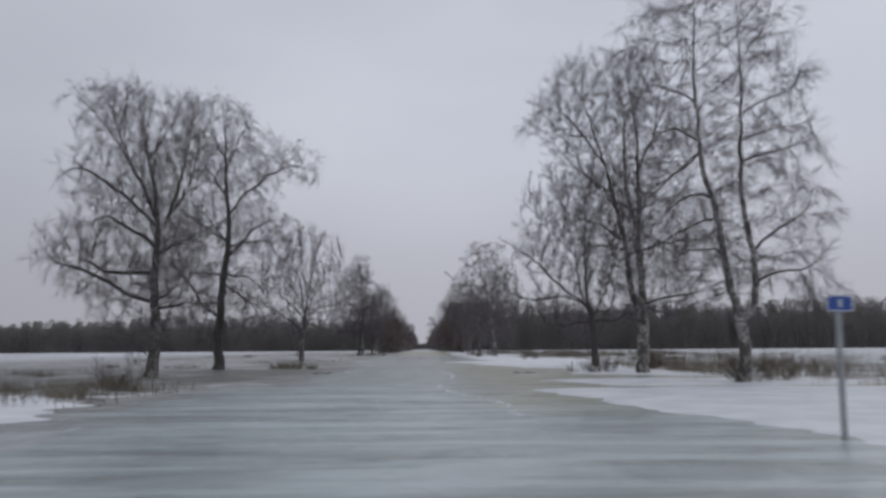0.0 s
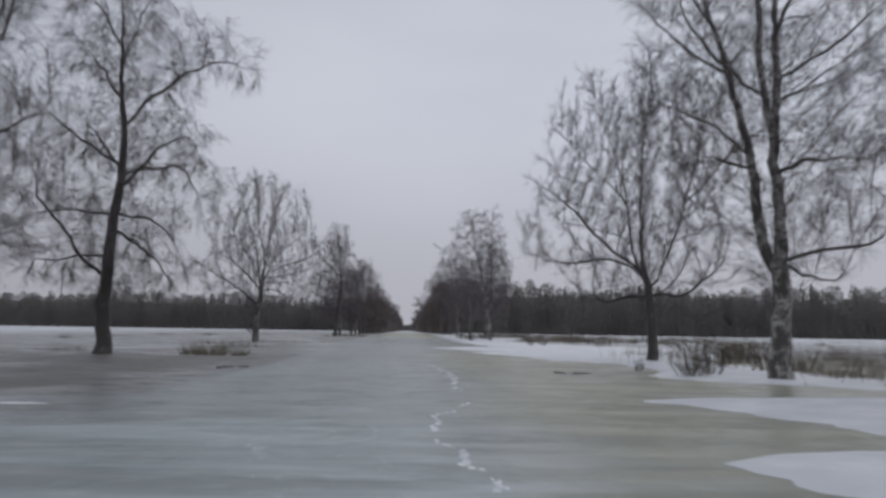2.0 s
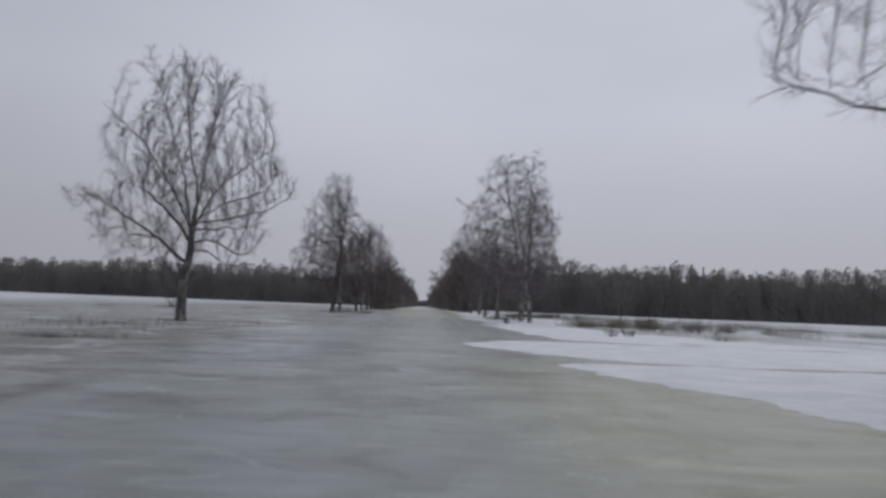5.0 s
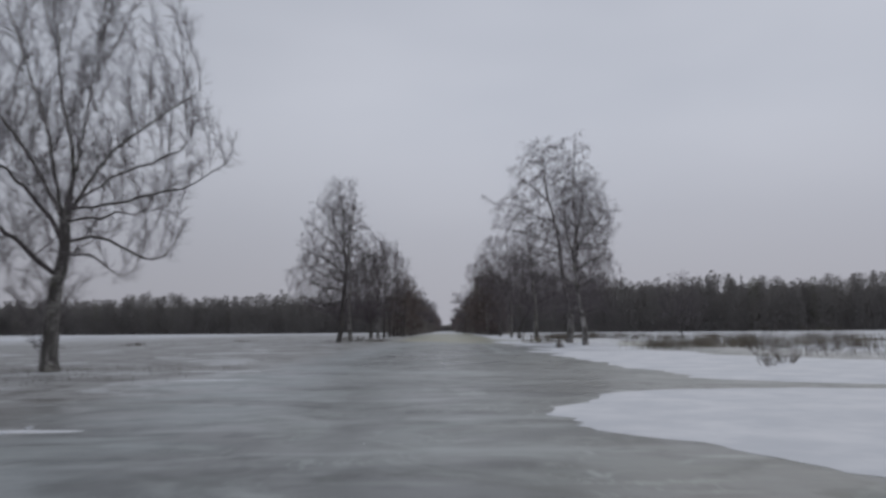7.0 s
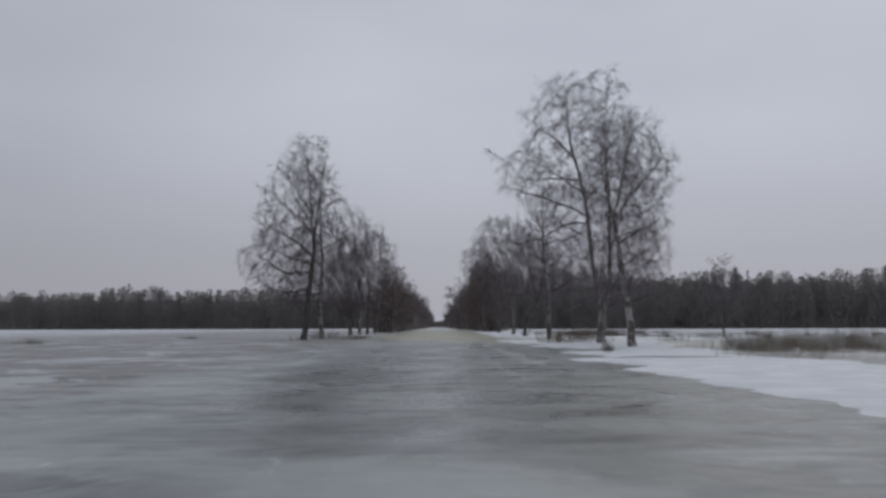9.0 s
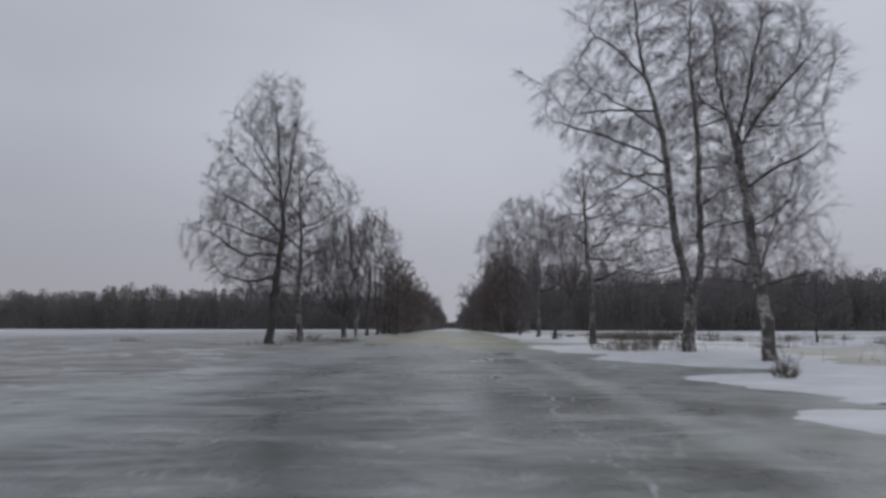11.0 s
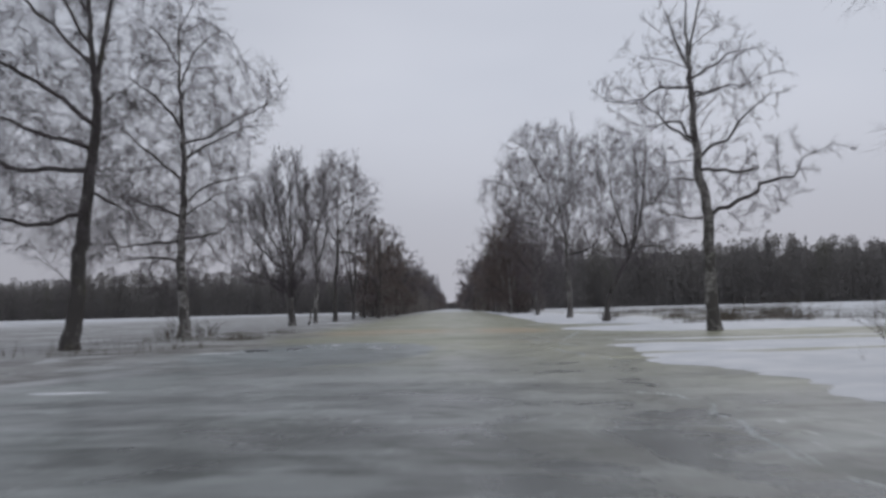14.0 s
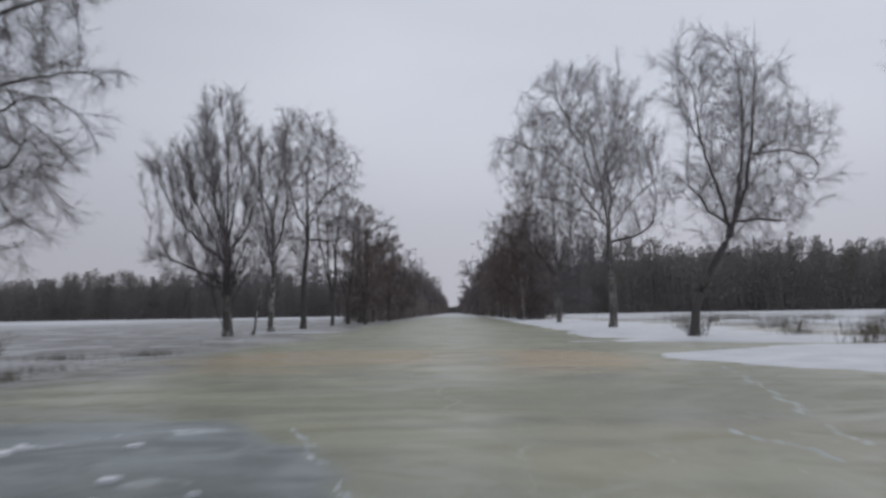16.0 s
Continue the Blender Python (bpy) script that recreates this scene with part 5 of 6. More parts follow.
tree("bare_tree", 10.4, 163.5, 26,
     [[(0.0, 0.0), (-0.1, 2.6), (-0.1, 4.9), (-0.4, 6.8), (-0.4, 8.8), (-0.6, 11.2), (-0.7, 13.2), (-0.6, 15.0)],
      [(-0.6, 11.4), (-1.1, 12.9), (-1.3, 14.4)], [(-0.6, 11.2), (-0.4, 13.2), (-0.1, 14.7)]],
     [[(-0.1, 4.7), (1.3, 5.6), (2.9, 6.4), (3.4, 7.1), (4.6, 7.6), (5.6, 7.3)], [(-0.2, 7.1), (0.9, 8.3), (2.1, 10.0), (3.3, 10.2)],
      [(-0.4, 6.8), (1.3, 6.8), (2.8, 7.1)], [(-0.5, 10.1), (0.9, 10.6), (2.6, 10.8), (3.4, 11.7)],
      [(-0.6, 11.1), (0.7, 11.7), (1.4, 12.3), (2.6, 12.4)], [(-0.6, 12.2), (0.3, 12.9), (1.0, 13.5)],
      [(-0.3, 6.6), (-1.1, 7.0), (-2.0, 6.1), (-2.3, 5.6)], [(-0.4, 7.6), (-1.3, 8.8), (-1.7, 9.0), (-3.0, 8.4)],
      [(-0.6, 10.6), (-2.4, 10.5), (-3.9, 10.3), (-4.5, 11.3)], [(-0.6, 11.4), (-1.7, 11.9), (-3.0, 12.2)],
      [(-0.7, 12.2), (-1.5, 13.2), (-2.0, 13.5)], [(-0.2, 4.7), (-1.1, 4.9), (-2.3, 4.8)], [(-0.4, 7.2), (-1.5, 7.2), (-2.4, 7.0)],
      [(-0.6, 11.8), (-1.9, 13.1), (-2.5, 14.0)], [(-0.4, 7.8), (-1.4, 9.2), (-2.4, 10.0), (-4.1, 10.6)], [(-0.5, 10.2), (1.4, 10.5), (3.2, 10.5)]],
     [(4.5, -1.8, 2.6), (5.6, -2.3, 4.6), (7.1, -2.4, 5.6), (8.5, -2.8, 3.4), (10.2, -4.3, 3.3), (11.7, -4.1, 3.3), (13.2, -2.5, 1.7), (15.1, -1.6, 0.2)],
     BARK_GREY, "half-dead tree with crooked naked limbs and few twigs", girth=0.31, taper=0.75, stout=1.6, crook=0.16, thick=1.15, goals=1250, hang=0.0, clumpy=0.4, many=4, finer=5, hair=0.36, rise=0.4)
tree("birch", 10.0, 184.9, 27,
     [[(0.0, 0.0), (0.3, 1.7), (1.1, 3.4), (1.8, 4.5), (2.6, 6.6), (3.1, 9.2), (3.3, 12.1), (3.4, 14.7)],
      [(1.8, 4.6), (1.6, 6.3), (1.0, 8.6), (0.7, 11.8), (-0.6, 13.5)], [(2.1, 5.1), (2.5, 8.0), (2.4, 11.5), (2.1, 13.3)]],
     [[(2.2, 5.1), (4.5, 5.3), (5.3, 5.5)], [(3.0, 7.7), (4.1, 8.9), (5.7, 9.8)], [(3.0, 8.3), (4.9, 8.4), (5.8, 7.7), (5.2, 6.9)],
      [(1.0, 8.9), (0.3, 10.0), (-0.1, 10.9)], [(3.3, 11.2), (4.2, 12.4), (4.5, 13.0)], [(1.6, 5.0), (0.7, 5.8), (-0.3, 6.6)]],
     [(4.2, 1.4, 3.6), (5.1, 0.6, 5.2), (6.6, -0.3, 5.9), (8.0, 0.0, 6.2), (9.7, 0.2, 6.0), (10.9, -0.3, 4.8), (12.4, -0.5, 4.3), (13.6, -0.9, 3.8)],
     BARK_DARK, "leaning roadside tree with a lopsided bare crown", girth=0.23, goals=1650, hang=0.35, clumpy=0.7, rise=1.0)
tree("birch", 10.5, 204.9, 28,
     [[(0.0, 0.0), (0.0, 3.6), (0.0, 6.1), (-0.5, 10.2), (-1.2, 14.3), (-2.8, 19.0)], [(0.0, 6.3), (0.2, 11.9), (-0.3, 16.0), (-0.4, 18.6)],
      [(-0.1, 7.1), (-2.5, 10.3), (-4.1, 12.7), (-6.8, 14.8)], [(0.0, 8.0), (1.2, 12.5), (2.4, 16.6)]],
     [[(0.0, 6.8), (1.8, 9.1), (3.9, 11.1)], [(0.0, 5.9), (1.2, 6.2), (3.4, 7.4)], [(-0.3, 8.2), (-2.1, 13.0), (-4.0, 16.5)],
      [(-0.5, 10.2), (0.7, 14.4), (1.1, 18.0)], [(-0.5, 9.6), (-4.2, 12.4), (-7.7, 13.4)], [(-0.2, 7.4), (-3.3, 9.4), (-5.4, 9.8)],
      [(-0.9, 12.6), (-2.8, 15.8), (-4.4, 18.0)]],
     [(5.7, -2.1, 2.0), (7.0, -3.8, 3.4), (9.2, -6.2, 3.9), (11.4, -8.4, 4.4), (13.6, -7.9, 4.2), (15.8, -7.0, 2.8), (17.6, -5.5, 2.0), (19.2, -4.4, 0.5)],
     BARK_GREY, "large leafless tree with a wide fan of stems", girth=0.32, goals=2700, hang=0.15, clumpy=0.7, thick=1.05, rise=1.0, finer=6)
tree("birch", 10.3, 231.5, 29,
     [[(0.0, 0.0), (-0.2, 5.0), (-0.3, 10.0), (-0.2, 16.0)], [(-0.2, 5.0), (1.4, 9.0), (2.0, 14.5)]],
     [[(-0.2, 5.0), (-2.0, 7.5), (-3.6, 10.0)], [(-0.2, 6.0), (2.0, 8.0), (3.6, 9.5)]],
     [(3.0, -2.6, 2.6), (6.0, -4.0, 3.8), (9.0, -4.2, 4.2), (12.0, -3.6, 3.8), (16.2, -1.2, 1.8)],
     BARK_GREY, BIRCH, girth=0.28, goals=1000, hang=0.3, thick=1.3)
tree("birch", 8.7, 257, 30,
     [[(0.0, 0.0), (0.1, 3.0), (-0.3, 9.0), (-0.6, 19.2)], [(0.1, 3.0), (1.6, 8.0), (2.2, 14.5)], [(0.1, 2.6), (-1.6, 7.0), (-2.4, 13.0)],
      [(0.1, 3.2), (0.6, 9.0), (1.0, 16.0)]],
     [[(0.0, 2.4), (-2.4, 4.5), (-4.2, 6.0)], [(0.0, 2.6), (2.4, 4.5), (4.2, 5.5)]],
     [(1.4, -4.0, 4.0), (4.0, -4.8, 4.8), (8.0, -4.8, 5.0), (12.0, -3.8, 4.2), (16.0, -3.2, 3.2), (19.4, -1.6, 1.4)],
     BARK_WHITE, "dense reddish leafless tree beside the icy road", girth=0.26, goals=1350, hang=0.1, thick=1.8, finer=6, twig_mat=TWIG_RED)
tree("birch", 10.6, 266, 31,
     [[(0.0, 0.0), (-0.1, 3.0), (0.4, 9.0), (0.3, 18.2)], [(0.0, 3.0), (-1.6, 8.0), (-2.2, 13.5)], [(0.0, 2.6), (1.6, 7.0), (2.4, 12.6)],
      [(0.0, 3.2), (-0.6, 9.0), (-0.8, 15.0)]],
     [[(0.0, 2.4), (-2.4, 4.0), (-4.4, 5.4)], [(0.0, 2.6), (2.4, 4.2), (4.4, 6.0)]],
     [(1.4, -4.2, 4.2), (4.0, -5.0, 4.8), (8.0, -5.0, 4.8), (12.0, -4.0, 4.0), (15.5, -2.8, 2.8), (18.4, -1.2, 1.2)],
     BARK_WHITE, "dense reddish leafless tree beside the icy road", girth=0.26, goals=1350, hang=0.1, thick=1.8, finer=6, twig_mat=TWIG_RED)
# small trees
tree("birch", 31.5, 170.0, 33,
     [[(0.0, 0.0), (0.1, 3.4), (0.0, 9.0)], [(0.0, 1.6), (1.4, 4.6), (2.1, 7.6)], [(0.0, 1.6), (-1.5, 4.2), (-2.2, 7.0)]],
     [[(0.0, 2.4), (1.8, 3.6), (3.0, 4.8)], [(0.0, 2.4), (-1.8, 3.6), (-3.0, 4.6)]],
     [(2.0, -2.0, 2.0), (5.0, -3.3, 3.3), (7.4, -2.6, 2.6), (9.2, -0.9, 0.9)],
     BARK_DARK, "small bushy leafless tree beyond the snow", girth=0.12, goals=420, hang=0.1, hair=0.5, thick=1.3)
tree("birch", -13.7, 199.6, 34,
     [[(0.0, 0.0), (0.3, 1.6), (0.9, 4.6)]],
     [[(0.6, 3.0), (0.9, 3.6), (1.0, 4.2)]],
     [(2.4, 0.2, 0.9), (3.6, 0.3, 1.2), (4.8, 0.6, 1.2)],
     BARK_WHITE, "thin leaning dead birch stem", girth=0.10, goals=20, many=1, finer=2, hair=0.25)


def clumps(seed, spots, heights, reach, count, size, conical, tall=1.9):
    """Many small leaf and twig clumps: verts and triangles for tree crowns that stand at spots."""
    rng = np.random.default_rng(seed)
    n = len(spots)
    u = rng.random((n, count)) ** 0.8
    if conical:
        r = (1 - u) ** 0.9 + 0.06
        z = 0.06 + 0.94 * u
    else:
        r = np.sqrt(np.clip(1 - (np.maximum(u - 0.42, 0) / 0.6) ** 2.2, 0.02, 1)) * (0.7 + 0.3 * rng.random((n, 1)))
        z = 0.01 + 0.99 * u
    az = rng.random((n, count)) * 2 * np.pi
    rr = r * np.sqrt(rng.random((n, count))) * reach[:, None]
    c = np.stack([spots[:, None, 0] + rr * np.cos(az), spots[:, None, 1] + rr * np.sin(az), z * heights[:, None]], -1).reshape(-1, 1, 3)
    s = size * (0.5 + rng.random((n * count, 1, 1)))
    corner = rng.normal(size=(n * count, 3, 3)) * s * np.array([0.7, 0.7, tall])
    verts = c + corner
    verts[..., 2] = np.maximum(verts[..., 2], 0.02)
    return verts.reshape(-1, 3), [(np.arange(n * count * 3).reshape(-1, 3), 3)]


THICK = "dense dark leafless tree in the roadside avenue"
for k, (sx, sy, h, r) in enumerate([(-11.5, 243, 14.5, 3.6), (-12.7, 252, 12.5, 3.6), (-11.3, 274, 14.5, 3.6), (-12.6, 262, 13.0, 3.8), (9.8, 279, 18.0, 4.6), (8.0, 296, 18.5, 4.6)]):
    far_tree("avenue_tree", sx, sy, 50 + k, fan(80 + k, 3, 1.6, h, 1.2), [(0.8, r), (h * 0.4, r * 0.95), (h * 0.75, r * 0.6), (h, 0.5)], 0.9, BARK_DARK, THICK,
         limbs=30, girth=0.2, fine=2, bough=9, spray=7, thick=2.2, twig_mat=TWIG_RED, rise=40, group="avenue of distant trees")

# the avenue goes on towards the horizon
FAR_BIRCH = "distant leafless tree in the roadside avenue"


def avenue(seed, x0, y0, y1, gap, limbs, bough, spray, thick):
    rng = np.random.default_rng(seed)
    kinds = []
    y, row = y0, 0
    while y < y1:
        k = row if row < 4 else int(rng.integers(4))
        place = pose(x0 + rng.normal() * 0.9, y, -0.02, 0, 0, float(rng.random() * 360))
        if row < 4:
            h, r, mat = [(17, 4.6, TWIG), (14.5, 4.8, TWIG_RED), (18, 4.8, TWIG), (13, 4.4, TWIG_RED)][k]
            kinds.append(far_tree("avenue_tree", 0, 0, seed + k, fan(seed + k, 3, 2.4, h, 2.2), [(1.0, r * 0.9), (h * 0.4, r), (h * 0.75, r * 0.75), (h, 0.8)], 1.0, BARK_DARK, FAR_BIRCH, limbs=limbs,
                              girth=0.24, fine=0, bough=bough, spray=spray, thick=thick, twig_mat=mat, group="avenue of distant trees"))
            kinds[k].matrix_basis = place
        else:
            copy_thing(kinds[k], place)
        row += 1
        y += gap * (0.6 + 0.8 * rng.random())


avenue(600, -14.0, 236.0, 430, 8.5, 17, 9, 6, 4.8)
avenue(610, 9.6, 272.0, 430, 8.5, 17, 9, 6, 4.8)
for k, (sx, sy, h) in enumerate([(6.6, 396, 19.0), (7.4, 446, 19.5)]):
    far_tree("avenue_tree", sx, sy, 64 + k, fan(90 + k, 3, 3.0, h, 2.6), [(2, 4.6), (h * 0.5, 5.6), (h * 0.8, 4.6), (h, 1.0)], 1.6, BARK_DARK, FAR_BIRCH,
         limbs=26, girth=0.26, fine=0, bough=9, spray=8, thick=6.0, group="avenue of distant trees")
avenue(620, -12.8, 432.0, 1150, 15, 10, 4, 6, 14.0)
avenue(630, 8.2, 432.0, 1150, 15, 10, 4, 6, 14.0)


def thicket(seed, x0, y0, y1, label):
    rng = np.random.default_rng(seed)
    n = int((y1 - y0) / 2.2)
    spots = np.stack([x0 + rng.normal(size=n) * 1.6, y0 + (y1 - y0) * rng.random(n)], 1)
    ob = new("thicket", quick_mesh("thicket", *clumps(seed, spots, 3.5 + 4.0 * rng.random(n), 1.6 + rng.random(n) * 1.4, 150, 0.24, False), 0, CONIFER, False))
    return tagged(ob, label, "thicket", kind="stuff")


thicket(91, -15.0, 250, 1150, "dark brushwood growing under the distant avenue")
thicket(92, 11.8, 262, 1150, "dark brushwood growing under the distant avenue")


def forest(name, seed, x0, x1, y0, slope, height, label, n=440, depth=26):
    """A far wood: a deep belt of trees between x0 and x1, its front edge at y0, slanting by slope."""
    rng = np.random.default_rng(seed)
    spots = np.stack([x0 + (x1 - x0) * (rng.permutation(n) + rng.random(n)) / n, rng.random(n) ** 1.4 * depth], 1)
    spots[:, 1] += y0 + slope * np.abs(spots[:, 0])
    wave = 1 + 0.07 * np.sin(spots[:, 0] * 0.021 + seed) + 0.05 * np.sin(spots[:, 0] * 0.075 + 2 * seed)
    h = height * wave * (0.80 + 0.18 * rng.random(n) + 0.09 * (rng.random(n) > 0.93))
    half = n // 16
    a = clumps(seed, spots[:half], h[:half] * 1.03, 2.8 + rng.random(half) * 1.2, 420, 0.36, True, 1.2)
    b = clumps(seed + 1, spots[half:], h[half:], 4.2 + rng.random(n - half) * 2.6, 560, 0.40, False, 1.0)
    trunks = np.stack([np.c_[spots, np.full(n, -0.1)], np.c_[spots, h * 0.9]], 1)
    c = tubes(trunks, np.full((n, 2), 0.22), 3, False)
    gx = np.linspace(x0, x1, 160)
    gy = np.array([-6.0, 2.0, 14.0, 30.0, 44.0])
    gz = np.array([0.0, 0.48, 0.72, 0.68, 0.0])
    mx, my = np.meshgrid(gx, gy, indexing="ij")
    mz = height * gz[None] * (0.85 + 0.3 * rng.random((160, 5)))
    ridge = np.stack([mx, y0 + 13 + slope * np.abs(mx) + my + 2 * rng.random(mx.shape), mz], -1).reshape(-1, 3)
    i, j = np.meshgrid(np.arange(159), np.arange(4), indexing="ij")
    core = (ridge, [(np.stack([i * 5 + j, i * 5 + j + 1, (i + 1) * 5 + j + 1, (i + 1) * 5 + j], -1).reshape(-1, 4), 4)])
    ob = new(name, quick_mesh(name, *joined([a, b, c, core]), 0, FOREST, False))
    return tagged(ob, label, "forest", kind="stuff")


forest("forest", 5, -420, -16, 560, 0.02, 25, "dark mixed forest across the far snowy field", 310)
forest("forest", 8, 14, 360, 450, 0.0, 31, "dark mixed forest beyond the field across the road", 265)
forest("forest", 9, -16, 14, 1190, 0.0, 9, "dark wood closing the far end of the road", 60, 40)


# ---------------------------------------------------------------- shrubs, reeds and grass
def shrub(x, y, seed, height, width, label, stems=26, mat=None):
    rng = np.random.default_rng(seed)
    base = new("shrub")
    base.location = (x, y, 0)
    tagged(base, label, "shrub", "leafless roadside shrubs")
    a = rng.random(stems) * 2 * np.pi
    start = np.stack([0.25 * width * rng.random(stems) * np.cos(a), 0.25 * width * rng.random(stems) * np.sin(a), np.full(stems, -0.03)], 1)
    tilt = 0.1 + 0.75 * rng.random(stems)
    way = np.stack([np.cos(a) * tilt * width / height * 0.6, np.sin(a) * tilt * width / height * 0.6, np.ones(stems)], 1)
    way /= np.linalg.norm(way, axis=1, keepdims=True)
    m, mr = grow(rng, start, way, height * (0.3 + 1.0 * rng.random(stems)), np.full(stems, 0.014), 0.03, 5, 0.16)
    s, sr = sprout(rng, m, mr, 7, 0.2, 1, height * 0.4, 0.7, 0.05, 4, 0.2, 0.6)
    t, tr = sprout(rng, s, sr, 4, 0.2, 1, height * 0.16, 0.8, 0.05, 2, 0.1, 0.8)
    use = mat or SHRUB
    for l, r in zip(m, mr):
        part("stem", quick_mesh("stem", *tubes(l[None], r[None], 4), 0, use), use, base)
    part("crown", quick_mesh("crown", *joined([tubes(s, sr, 3), tubes(t, np.maximum(tr, 0.004), 3)]), 0, use, False), use, base)
    return base


for k, (x, y, h, w, n) in enumerate([(10.6, 27.6, 1.3, 3.0, 40), (12.3, 28.2, 1.2, 2.4, 30), (7.4, 39.6, 0.9, 1.7, 26), (8.5, 41.0, 1.0, 1.8, 24), (12.0, 44.0, 1.4, 2.4, 30), (14.2, 52.0, 1.6, 3.0, 34),
                                     (17.0, 60.0, 1.6, 3.4, 34), (10.3, 90.0, 0.7, 1.0, 14), (15.6, 124, 1.3, 4.0, 30), (23.0, 128, 1.5, 4.5, 34), (19.0, 112, 1.6, 3.4, 30),
                                     (8.3, 143.6, 0.9, 1.2, 12), (10.6, 146.0, 1.1, 1.6, 16), (9.5, 144.4, 1.1, 1.4, 14), (11.8, 144.8, 1.0, 1.5, 12), (7.0, 119.3, 0.6, 1.1, 24), (12.0, 152.5, 1.2, 2.6, 26), (-15.9, 172.0, 1.0, 2.6, 26), (-13.9, 171.6, 0.9, 1.8, 20),
                                     (17.6, 182, 1.3, 4.0, 30), (24.0, 190, 1.5, 4.6, 40), (19.5, 176.0, 1.3, 4.4, 40), (16.0, 178.5, 1.0, 3.0, 30), (22.0, 170, 1.2, 3.2, 26), (10.3, 185.4, 1.0, 1.8, 26), (-12.5, 25.5, 1.2, 2.6, 26),
                                     (19.2, 71.0, 1.9, 5.0, 44), (11.8, 92.0, 0.8, 1.4, 16), (6.9, 142.2, 0.9, 1.5, 12), (7.7, 141.0, 1.1, 1.6, 15), (8.5, 140.0, 0.9, 1.5, 12), (6.9, 43.4, 0.45, 0.5, 8), (22.5, 110.5, 1.6, 3.6, 34)]):
    shrub(x, y, 100 + k, h, w, "leafless brown roadside shrub standing in snow", n, STRAW if 139 < y < 143 else None)


def tussock(x, y, seed, height, width, label):
    """A hummock of dead grass, its blades arching out from one root."""
    rng = np.random.default_rng(seed)
    n = int(85 * width)
    a, q = rng.random(n) * 2 * np.pi, np.sqrt(rng.random(n))
    start = np.stack([0.30 * width * q * np.cos(a), 0.30 * width * q * np.sin(a), np.full(n, -0.03)], 1)
    lean = 0.25 + 0.9 * q * rng.random(n)
    way = np.stack([np.cos(a) * lean, np.sin(a) * lean, np.ones(n)], 1)
    way /= np.linalg.norm(way, axis=1, keepdims=True)
    blades, r = grow(rng, start, way, height * (0.7 + 0.9 * rng.random(n)), np.full(n, 0.011), 0.5, 4, 0.1)
    blades[..., 2] = np.maximum(blades[..., 2], -0.03)
    ob = new("grass_tussock", quick_mesh("grass_tussock", *tubes(blades, r, 3), 0, STRAW, False))
    ob.location = (x, y, 0)
    return tagged(ob, label, "grass tussock", "dead grass tussocks", "stuff")


for k, (x, y, h, w) in enumerate([(-11.2, 53.8, 0.55, 2.5), (-12.4, 54.6, 0.4, 1.6), (-9.7, 53.2, 0.35, 1.2), (-12.2, 21.0, 0.5, 1.6)]):
    tussock(x, y, 500 + k, h, w, "low brown hummock of dead grass frozen into the ice")


def reeds(name, seed, spots_from, count, height, label, mat=None):
    """Dry stalks scattered over boxes (x0, x1, y0, y1, share): one object, past counting."""
    rng = np.random.default_rng(seed)
    share = np.array([b[4] for b in spots_from], float)
    heads = max(1, count // 110)
    home = rng.choice(len(spots_from), heads, p=share / share.sum())
    hb = np.array([b[:4] for b in spots_from], float)[home]
    hx = hb[:, 0] + (hb[:, 1] - hb[:, 0]) * rng.random(heads)
    hy = hb[:, 2] + (hb[:, 3] - hb[:, 2]) * rng.random(heads)
    wide = 0.4 + 2.2 * rng.random(heads) ** 2
    pick = rng.integers(heads, size=count)
    x = hx[pick] + rng.normal(size=count) * wide[pick]
    y = hy[pick] + rng.normal(size=count) * wide[pick] * 0.7
    keep = (x < -9.5) | (x > 7)
    x, y = x[keep], y[keep]
    n = len(x)
    a = rng.random(n) * 2 * np.pi
    way = np.stack([0.35 * np.cos(a), 0.35 * np.sin(a), np.ones(n)], 1)
    way /= np.linalg.norm(way, axis=1, keepdims=True)
    l, r = grow(rng, np.stack([x, y, np.full(n, -0.03)], 1), way, height * (0.4 + 0.9 * rng.random(n)), np.full(n, 0.009), 0.25, 2, 0.1)
    use = mat or GRASS
    ob = new(name, quick_mesh(name, *tubes(l, r, 3), 0, use, False))
    return tagged(ob, label, "grass", kind="stuff")


reeds("dry_reeds", 201, [(-18, -10.2, 17.5, 24, 5), (-20, -11.5, 22, 30, 5), (-30, -17, 30, 60, 2), (-13, -11, 55.5, 57.5, 0.4), (-40, -17, 60, 150, 3), (-30, -13, 150, 190, 2), (-14, -10.5, 162, 178, 1)], 5200, 0.5,
      "dry yellow-brown grass stalks poking through the ice")
reeds("dry_reeds", 202, [(13, 34, 30, 64, 4), (14, 45, 64, 110, 3), (15, 50, 110, 160, 5), (16, 60, 160, 230, 5), (6.5, 14, 88, 118, 0.6)], 9000, 0.9,
      "tall dry brown reeds standing in the snowy roadside field")

reeds("dry_reeds", 203, [(12.5, 24, 34, 62, 3), (13, 22, 24, 34, 2), (15, 30, 118, 135, 2)], 7000, 1.1, "tall dry brown reeds standing in the snowy roadside field")

reeds("dry_reeds", 204, [(15, 40, 165, 250, 4), (13.5, 22, 176, 200, 2), (16, 60, 60, 140, 2)], 5000, 0.9, "tall dry brown reeds standing in the snowy roadside field")
reeds("dry_reeds", 206, [(6.6, 9.0, 139.6, 143.2, 1)], 420, 0.75, "tuft of olive-brown dry reeds standing in roadside snow")
reeds("dry_grass", 205, [(-17, -9.8, 68, 92, 3), (-16, -9.8, 156, 182, 4)], 1500, 0.28, "short dry grass tufts frozen into the ice verge")

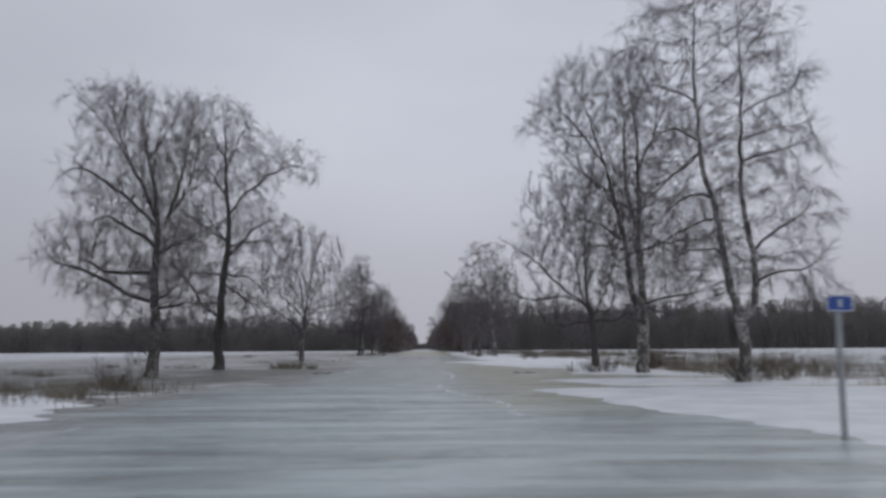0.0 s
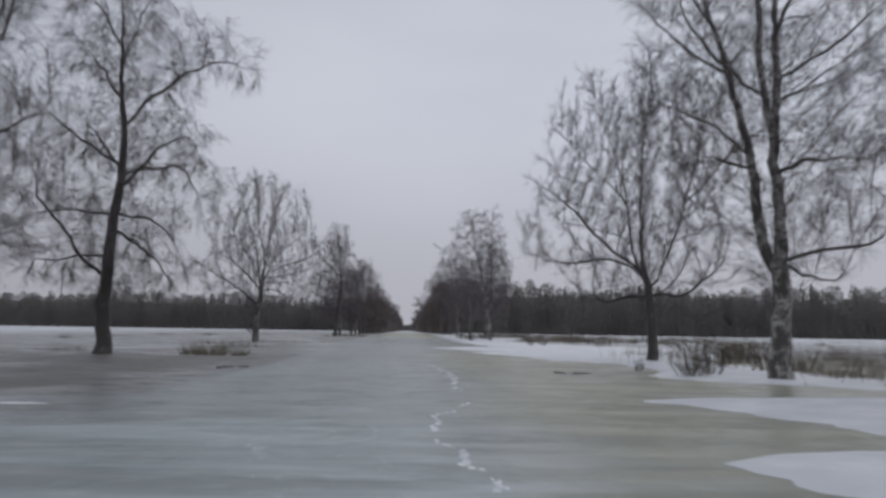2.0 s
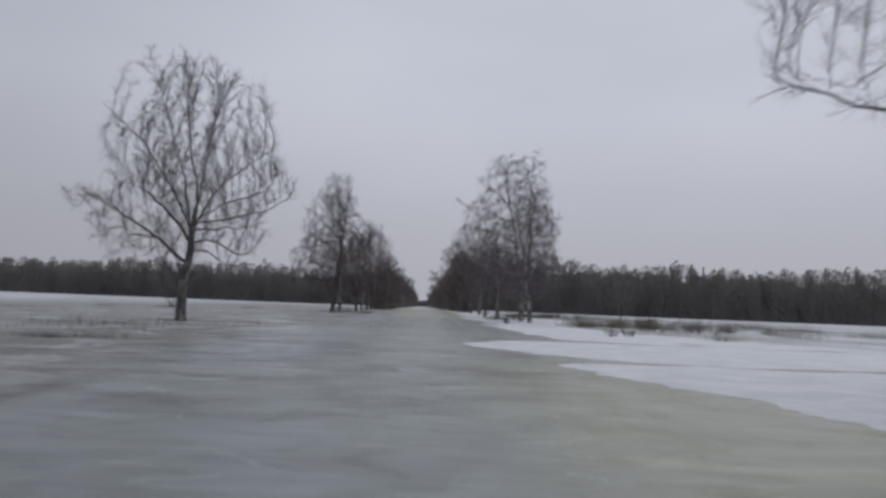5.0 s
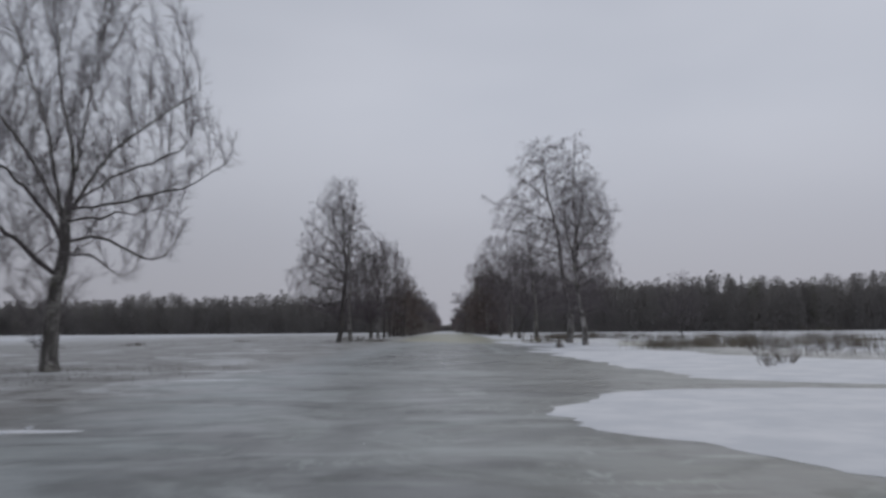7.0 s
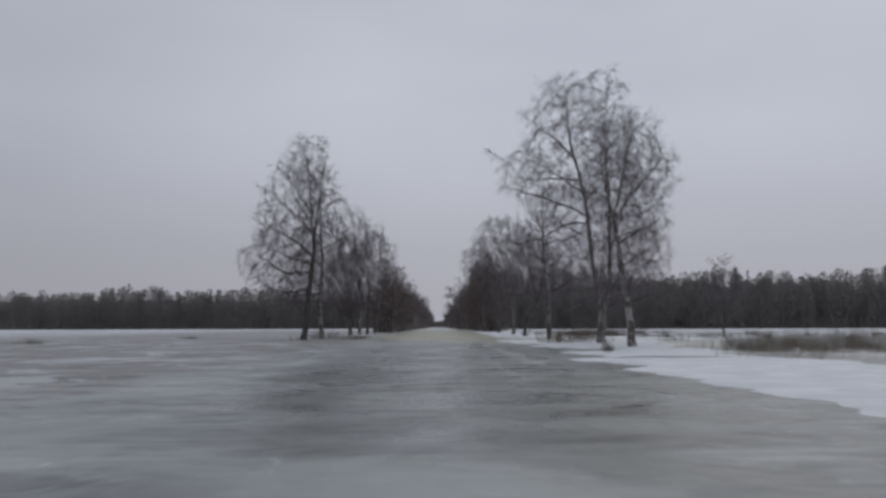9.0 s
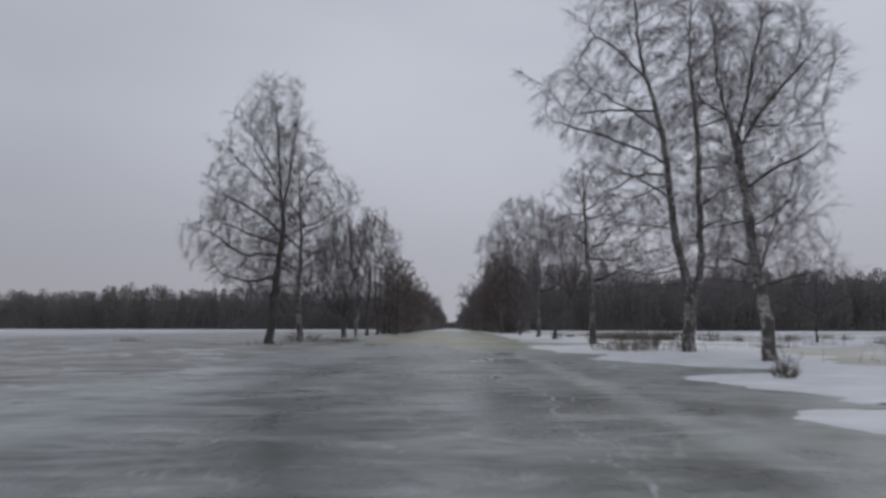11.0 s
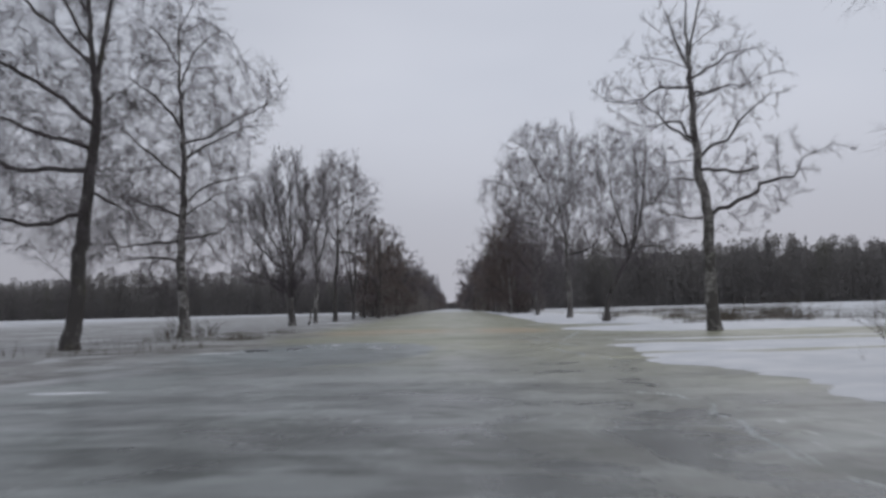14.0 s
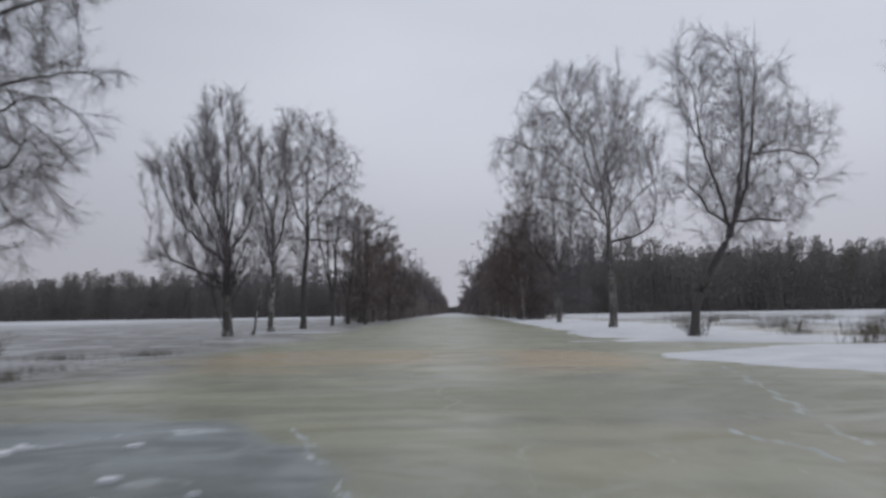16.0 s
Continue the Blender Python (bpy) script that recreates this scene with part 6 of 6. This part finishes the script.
# ---------------------------------------------------------------- small things
def road_sign():
    base = new("road_sign")
    base.location = (4.5, 9.4, 0)
    base.rotation_euler = (0, radians(1.0), radians(4))
    tagged(base, "small blue road marker plate on a grey post", "road sign")
    bm = bmesh.new()
    bmesh.ops.create_cone(bm, cap_ends=True, segments=14, radius1=0.045, radius2=0.045, depth=2.15, matrix=Matrix.Translation((0, 0, 1.065)))
    part("post", bm, STEEL, base)
    bm = bmesh.new()
    bmesh.ops.create_cube(bm, size=1, matrix=Matrix.Translation((0, -0.06, 2.02)) @ Matrix.Diagonal((0.42, 0.012, 0.25, 1)))
    bmesh.ops.bevel(bm, geom=[e for e in bm.edges if abs(e.verts[0].co.y - e.verts[1].co.y) > 0.005], offset=0.03, segments=3, affect="EDGES")
    plate = part("plate", bm, BLUE, base, "blue enamelled plate")
    for name, cx, cz, w, h in (("rim", 0, 2.132, 0.40, 0.014), ("rim", 0, 1.908, 0.40, 0.014), ("rim", -0.198, 2.02, 0.014, 0.21), ("rim", 0.198, 2.02, 0.014, 0.21), ("mark", 0.0, 2.02, 0.05, 0.12)):
        bm = bmesh.new()
        bmesh.ops.create_cube(bm, size=1, matrix=Matrix.Translation((cx, -0.068, cz)) @ Matrix.Diagonal((w, 0.005, h, 1)))
        part(name, bm, WHITE, plate, "white painted line")
    for z in (1.95, 2.09):
        bm = bmesh.new()
        bmesh.ops.create_cube(bm, size=1, matrix=Matrix.Translation((0, -0.003, z)) @ Matrix.Diagonal((0.12, 0.105, 0.022, 1)))
        part("clamp", bm, STEEL, base)


road_sign()


def fallen_branch(x, y, seed, size, turn):
    rng = np.random.default_rng(seed)
    base = new("fallen_branch")
    base.location = (x, y, 0)
    tagged(base, "broken dark branch lying frozen on the ice", "branch")
    start = np.array([[0.0, 0, 0.03]])
    way = np.array([[math.cos(turn), math.sin(turn), 0.03]])
    m, mr = grow(rng, start, way, np.array([size]), np.array([0.028]), 0.0, 7, 0.12)
    m[..., 2] = np.clip(m[..., 2], 0.02, 0.12)
    s, sr = sprout(rng, m, mr, 7, 0.2, 1, size * 0.4, 0.6, 0.0, 4, 0.1, 0.5)
    s[..., 2] = np.clip(s[..., 2], 0.008, 0.3)
    part("stick", quick_mesh("stick", *tubes(m, mr, 5), 0, LIMB), LIMB, base)
    for l, r in zip(s, sr):
        part("side_twig", quick_mesh("side_twig", *tubes(l[None], r[None], 3), 0, LIMB), LIMB, base)


fallen_branch(3.3, 41.0, 301, 1.1, -0.2)
fallen_branch(3.9, 40.7, 302, 0.7, 0.5)
fallen_branch(-6.0, 155.2, 303, 1.1, 1.1)
fallen_branch(-7.2, 154.6, 304, 0.9, 0.2)
fallen_branch(-7.9, 41.4, 305, 0.7, 0.4)
fallen_branch(-7.3, 42.0, 306, 0.6, 0.9)


def ice_slab(x, y, seed, size, turn):
    """A broken plate of ice with a thin snow-white face, frozen in at a slant."""
    rng = np.random.default_rng(seed)
    n = int(rng.integers(5, 8))
    bm = bmesh.new()
    rim = [(size * (0.6 + 0.5 * rng.random()) * math.cos(q), 0.55 * size * (0.6 + 0.5 * rng.random()) * math.sin(q)) for q in np.arange(n) * 2 * math.pi / n]
    face = bm.faces.new([bm.verts.new((px, py, 0)) for px, py in rim])
    up = bmesh.ops.extrude_face_region(bm, geom=[face])
    for v in [g for g in up["geom"] if isinstance(g, bmesh.types.BMVert)]:
        v.co.z += 0.045
        v.co.x *= 0.94
        v.co.y *= 0.94
    bmesh.ops.recalc_face_normals(bm, faces=bm.faces[:])
    me = bpy.data.meshes.new("ice_slab")
    bm.to_mesh(me)
    bm.free()
    me.materials.append(SNOW)
    ob = new("ice_slab", me)
    ob.location = (x, y, -0.012)
    ob.rotation_euler = (radians(rng.normal() * 2.0), radians(rng.normal() * 2.0), turn)
    return tagged(ob, "small broken plate of white ice frozen into the surface", "ice slab", "broken ice slabs")


rng = np.random.default_rng(400)
for cx, cy, count, wx, wy, most in [(-7.2, 154.8, 4, 0.6, 0.4, 0.12), (-4.6, 157.6, 8, 0.9, 0.2, 0.12), (-14.6, 138.6, 5, 1.2, 0.5, 0.42), (-13.2, 139.3, 4, 0.9, 0.3, 0.42), (-8.2, 73.0, 4, 0.9, 0.5, 0.12), (3.75, 40.62, 2, 0.08, 0.04, 0.12), (-7.4, 41.8, 4, 0.4, 0.25, 0.12), (-6.3, 44.1, 1, 0.02, 0.02, 0.12),
                                    (-7.1, 116.2, 3, 0.15, 0.08, 0.12), (-12.6, 135.8, 4, 0.6, 0.15, 0.42), (-8.2, 113.4, 3, 0.3, 0.15, 0.12), (1.05, 114.1, 1, 0.02, 0.02, 0.10), (-0.2, 119.5, 5, 0.25, 0.4, 0.03),
                                    (-5.4, 155.5, 8, 0.6, 0.35, 0.16), (-3.6, 155.7, 6, 0.6, 0.4, 0.12)]:
    for k in range(count):
        ice_slab(cx + rng.normal() * wx, cy + rng.normal() * wy, int(rng.integers(9999)), 0.05 + most * rng.random() ** 2, float(rng.random() * 6))
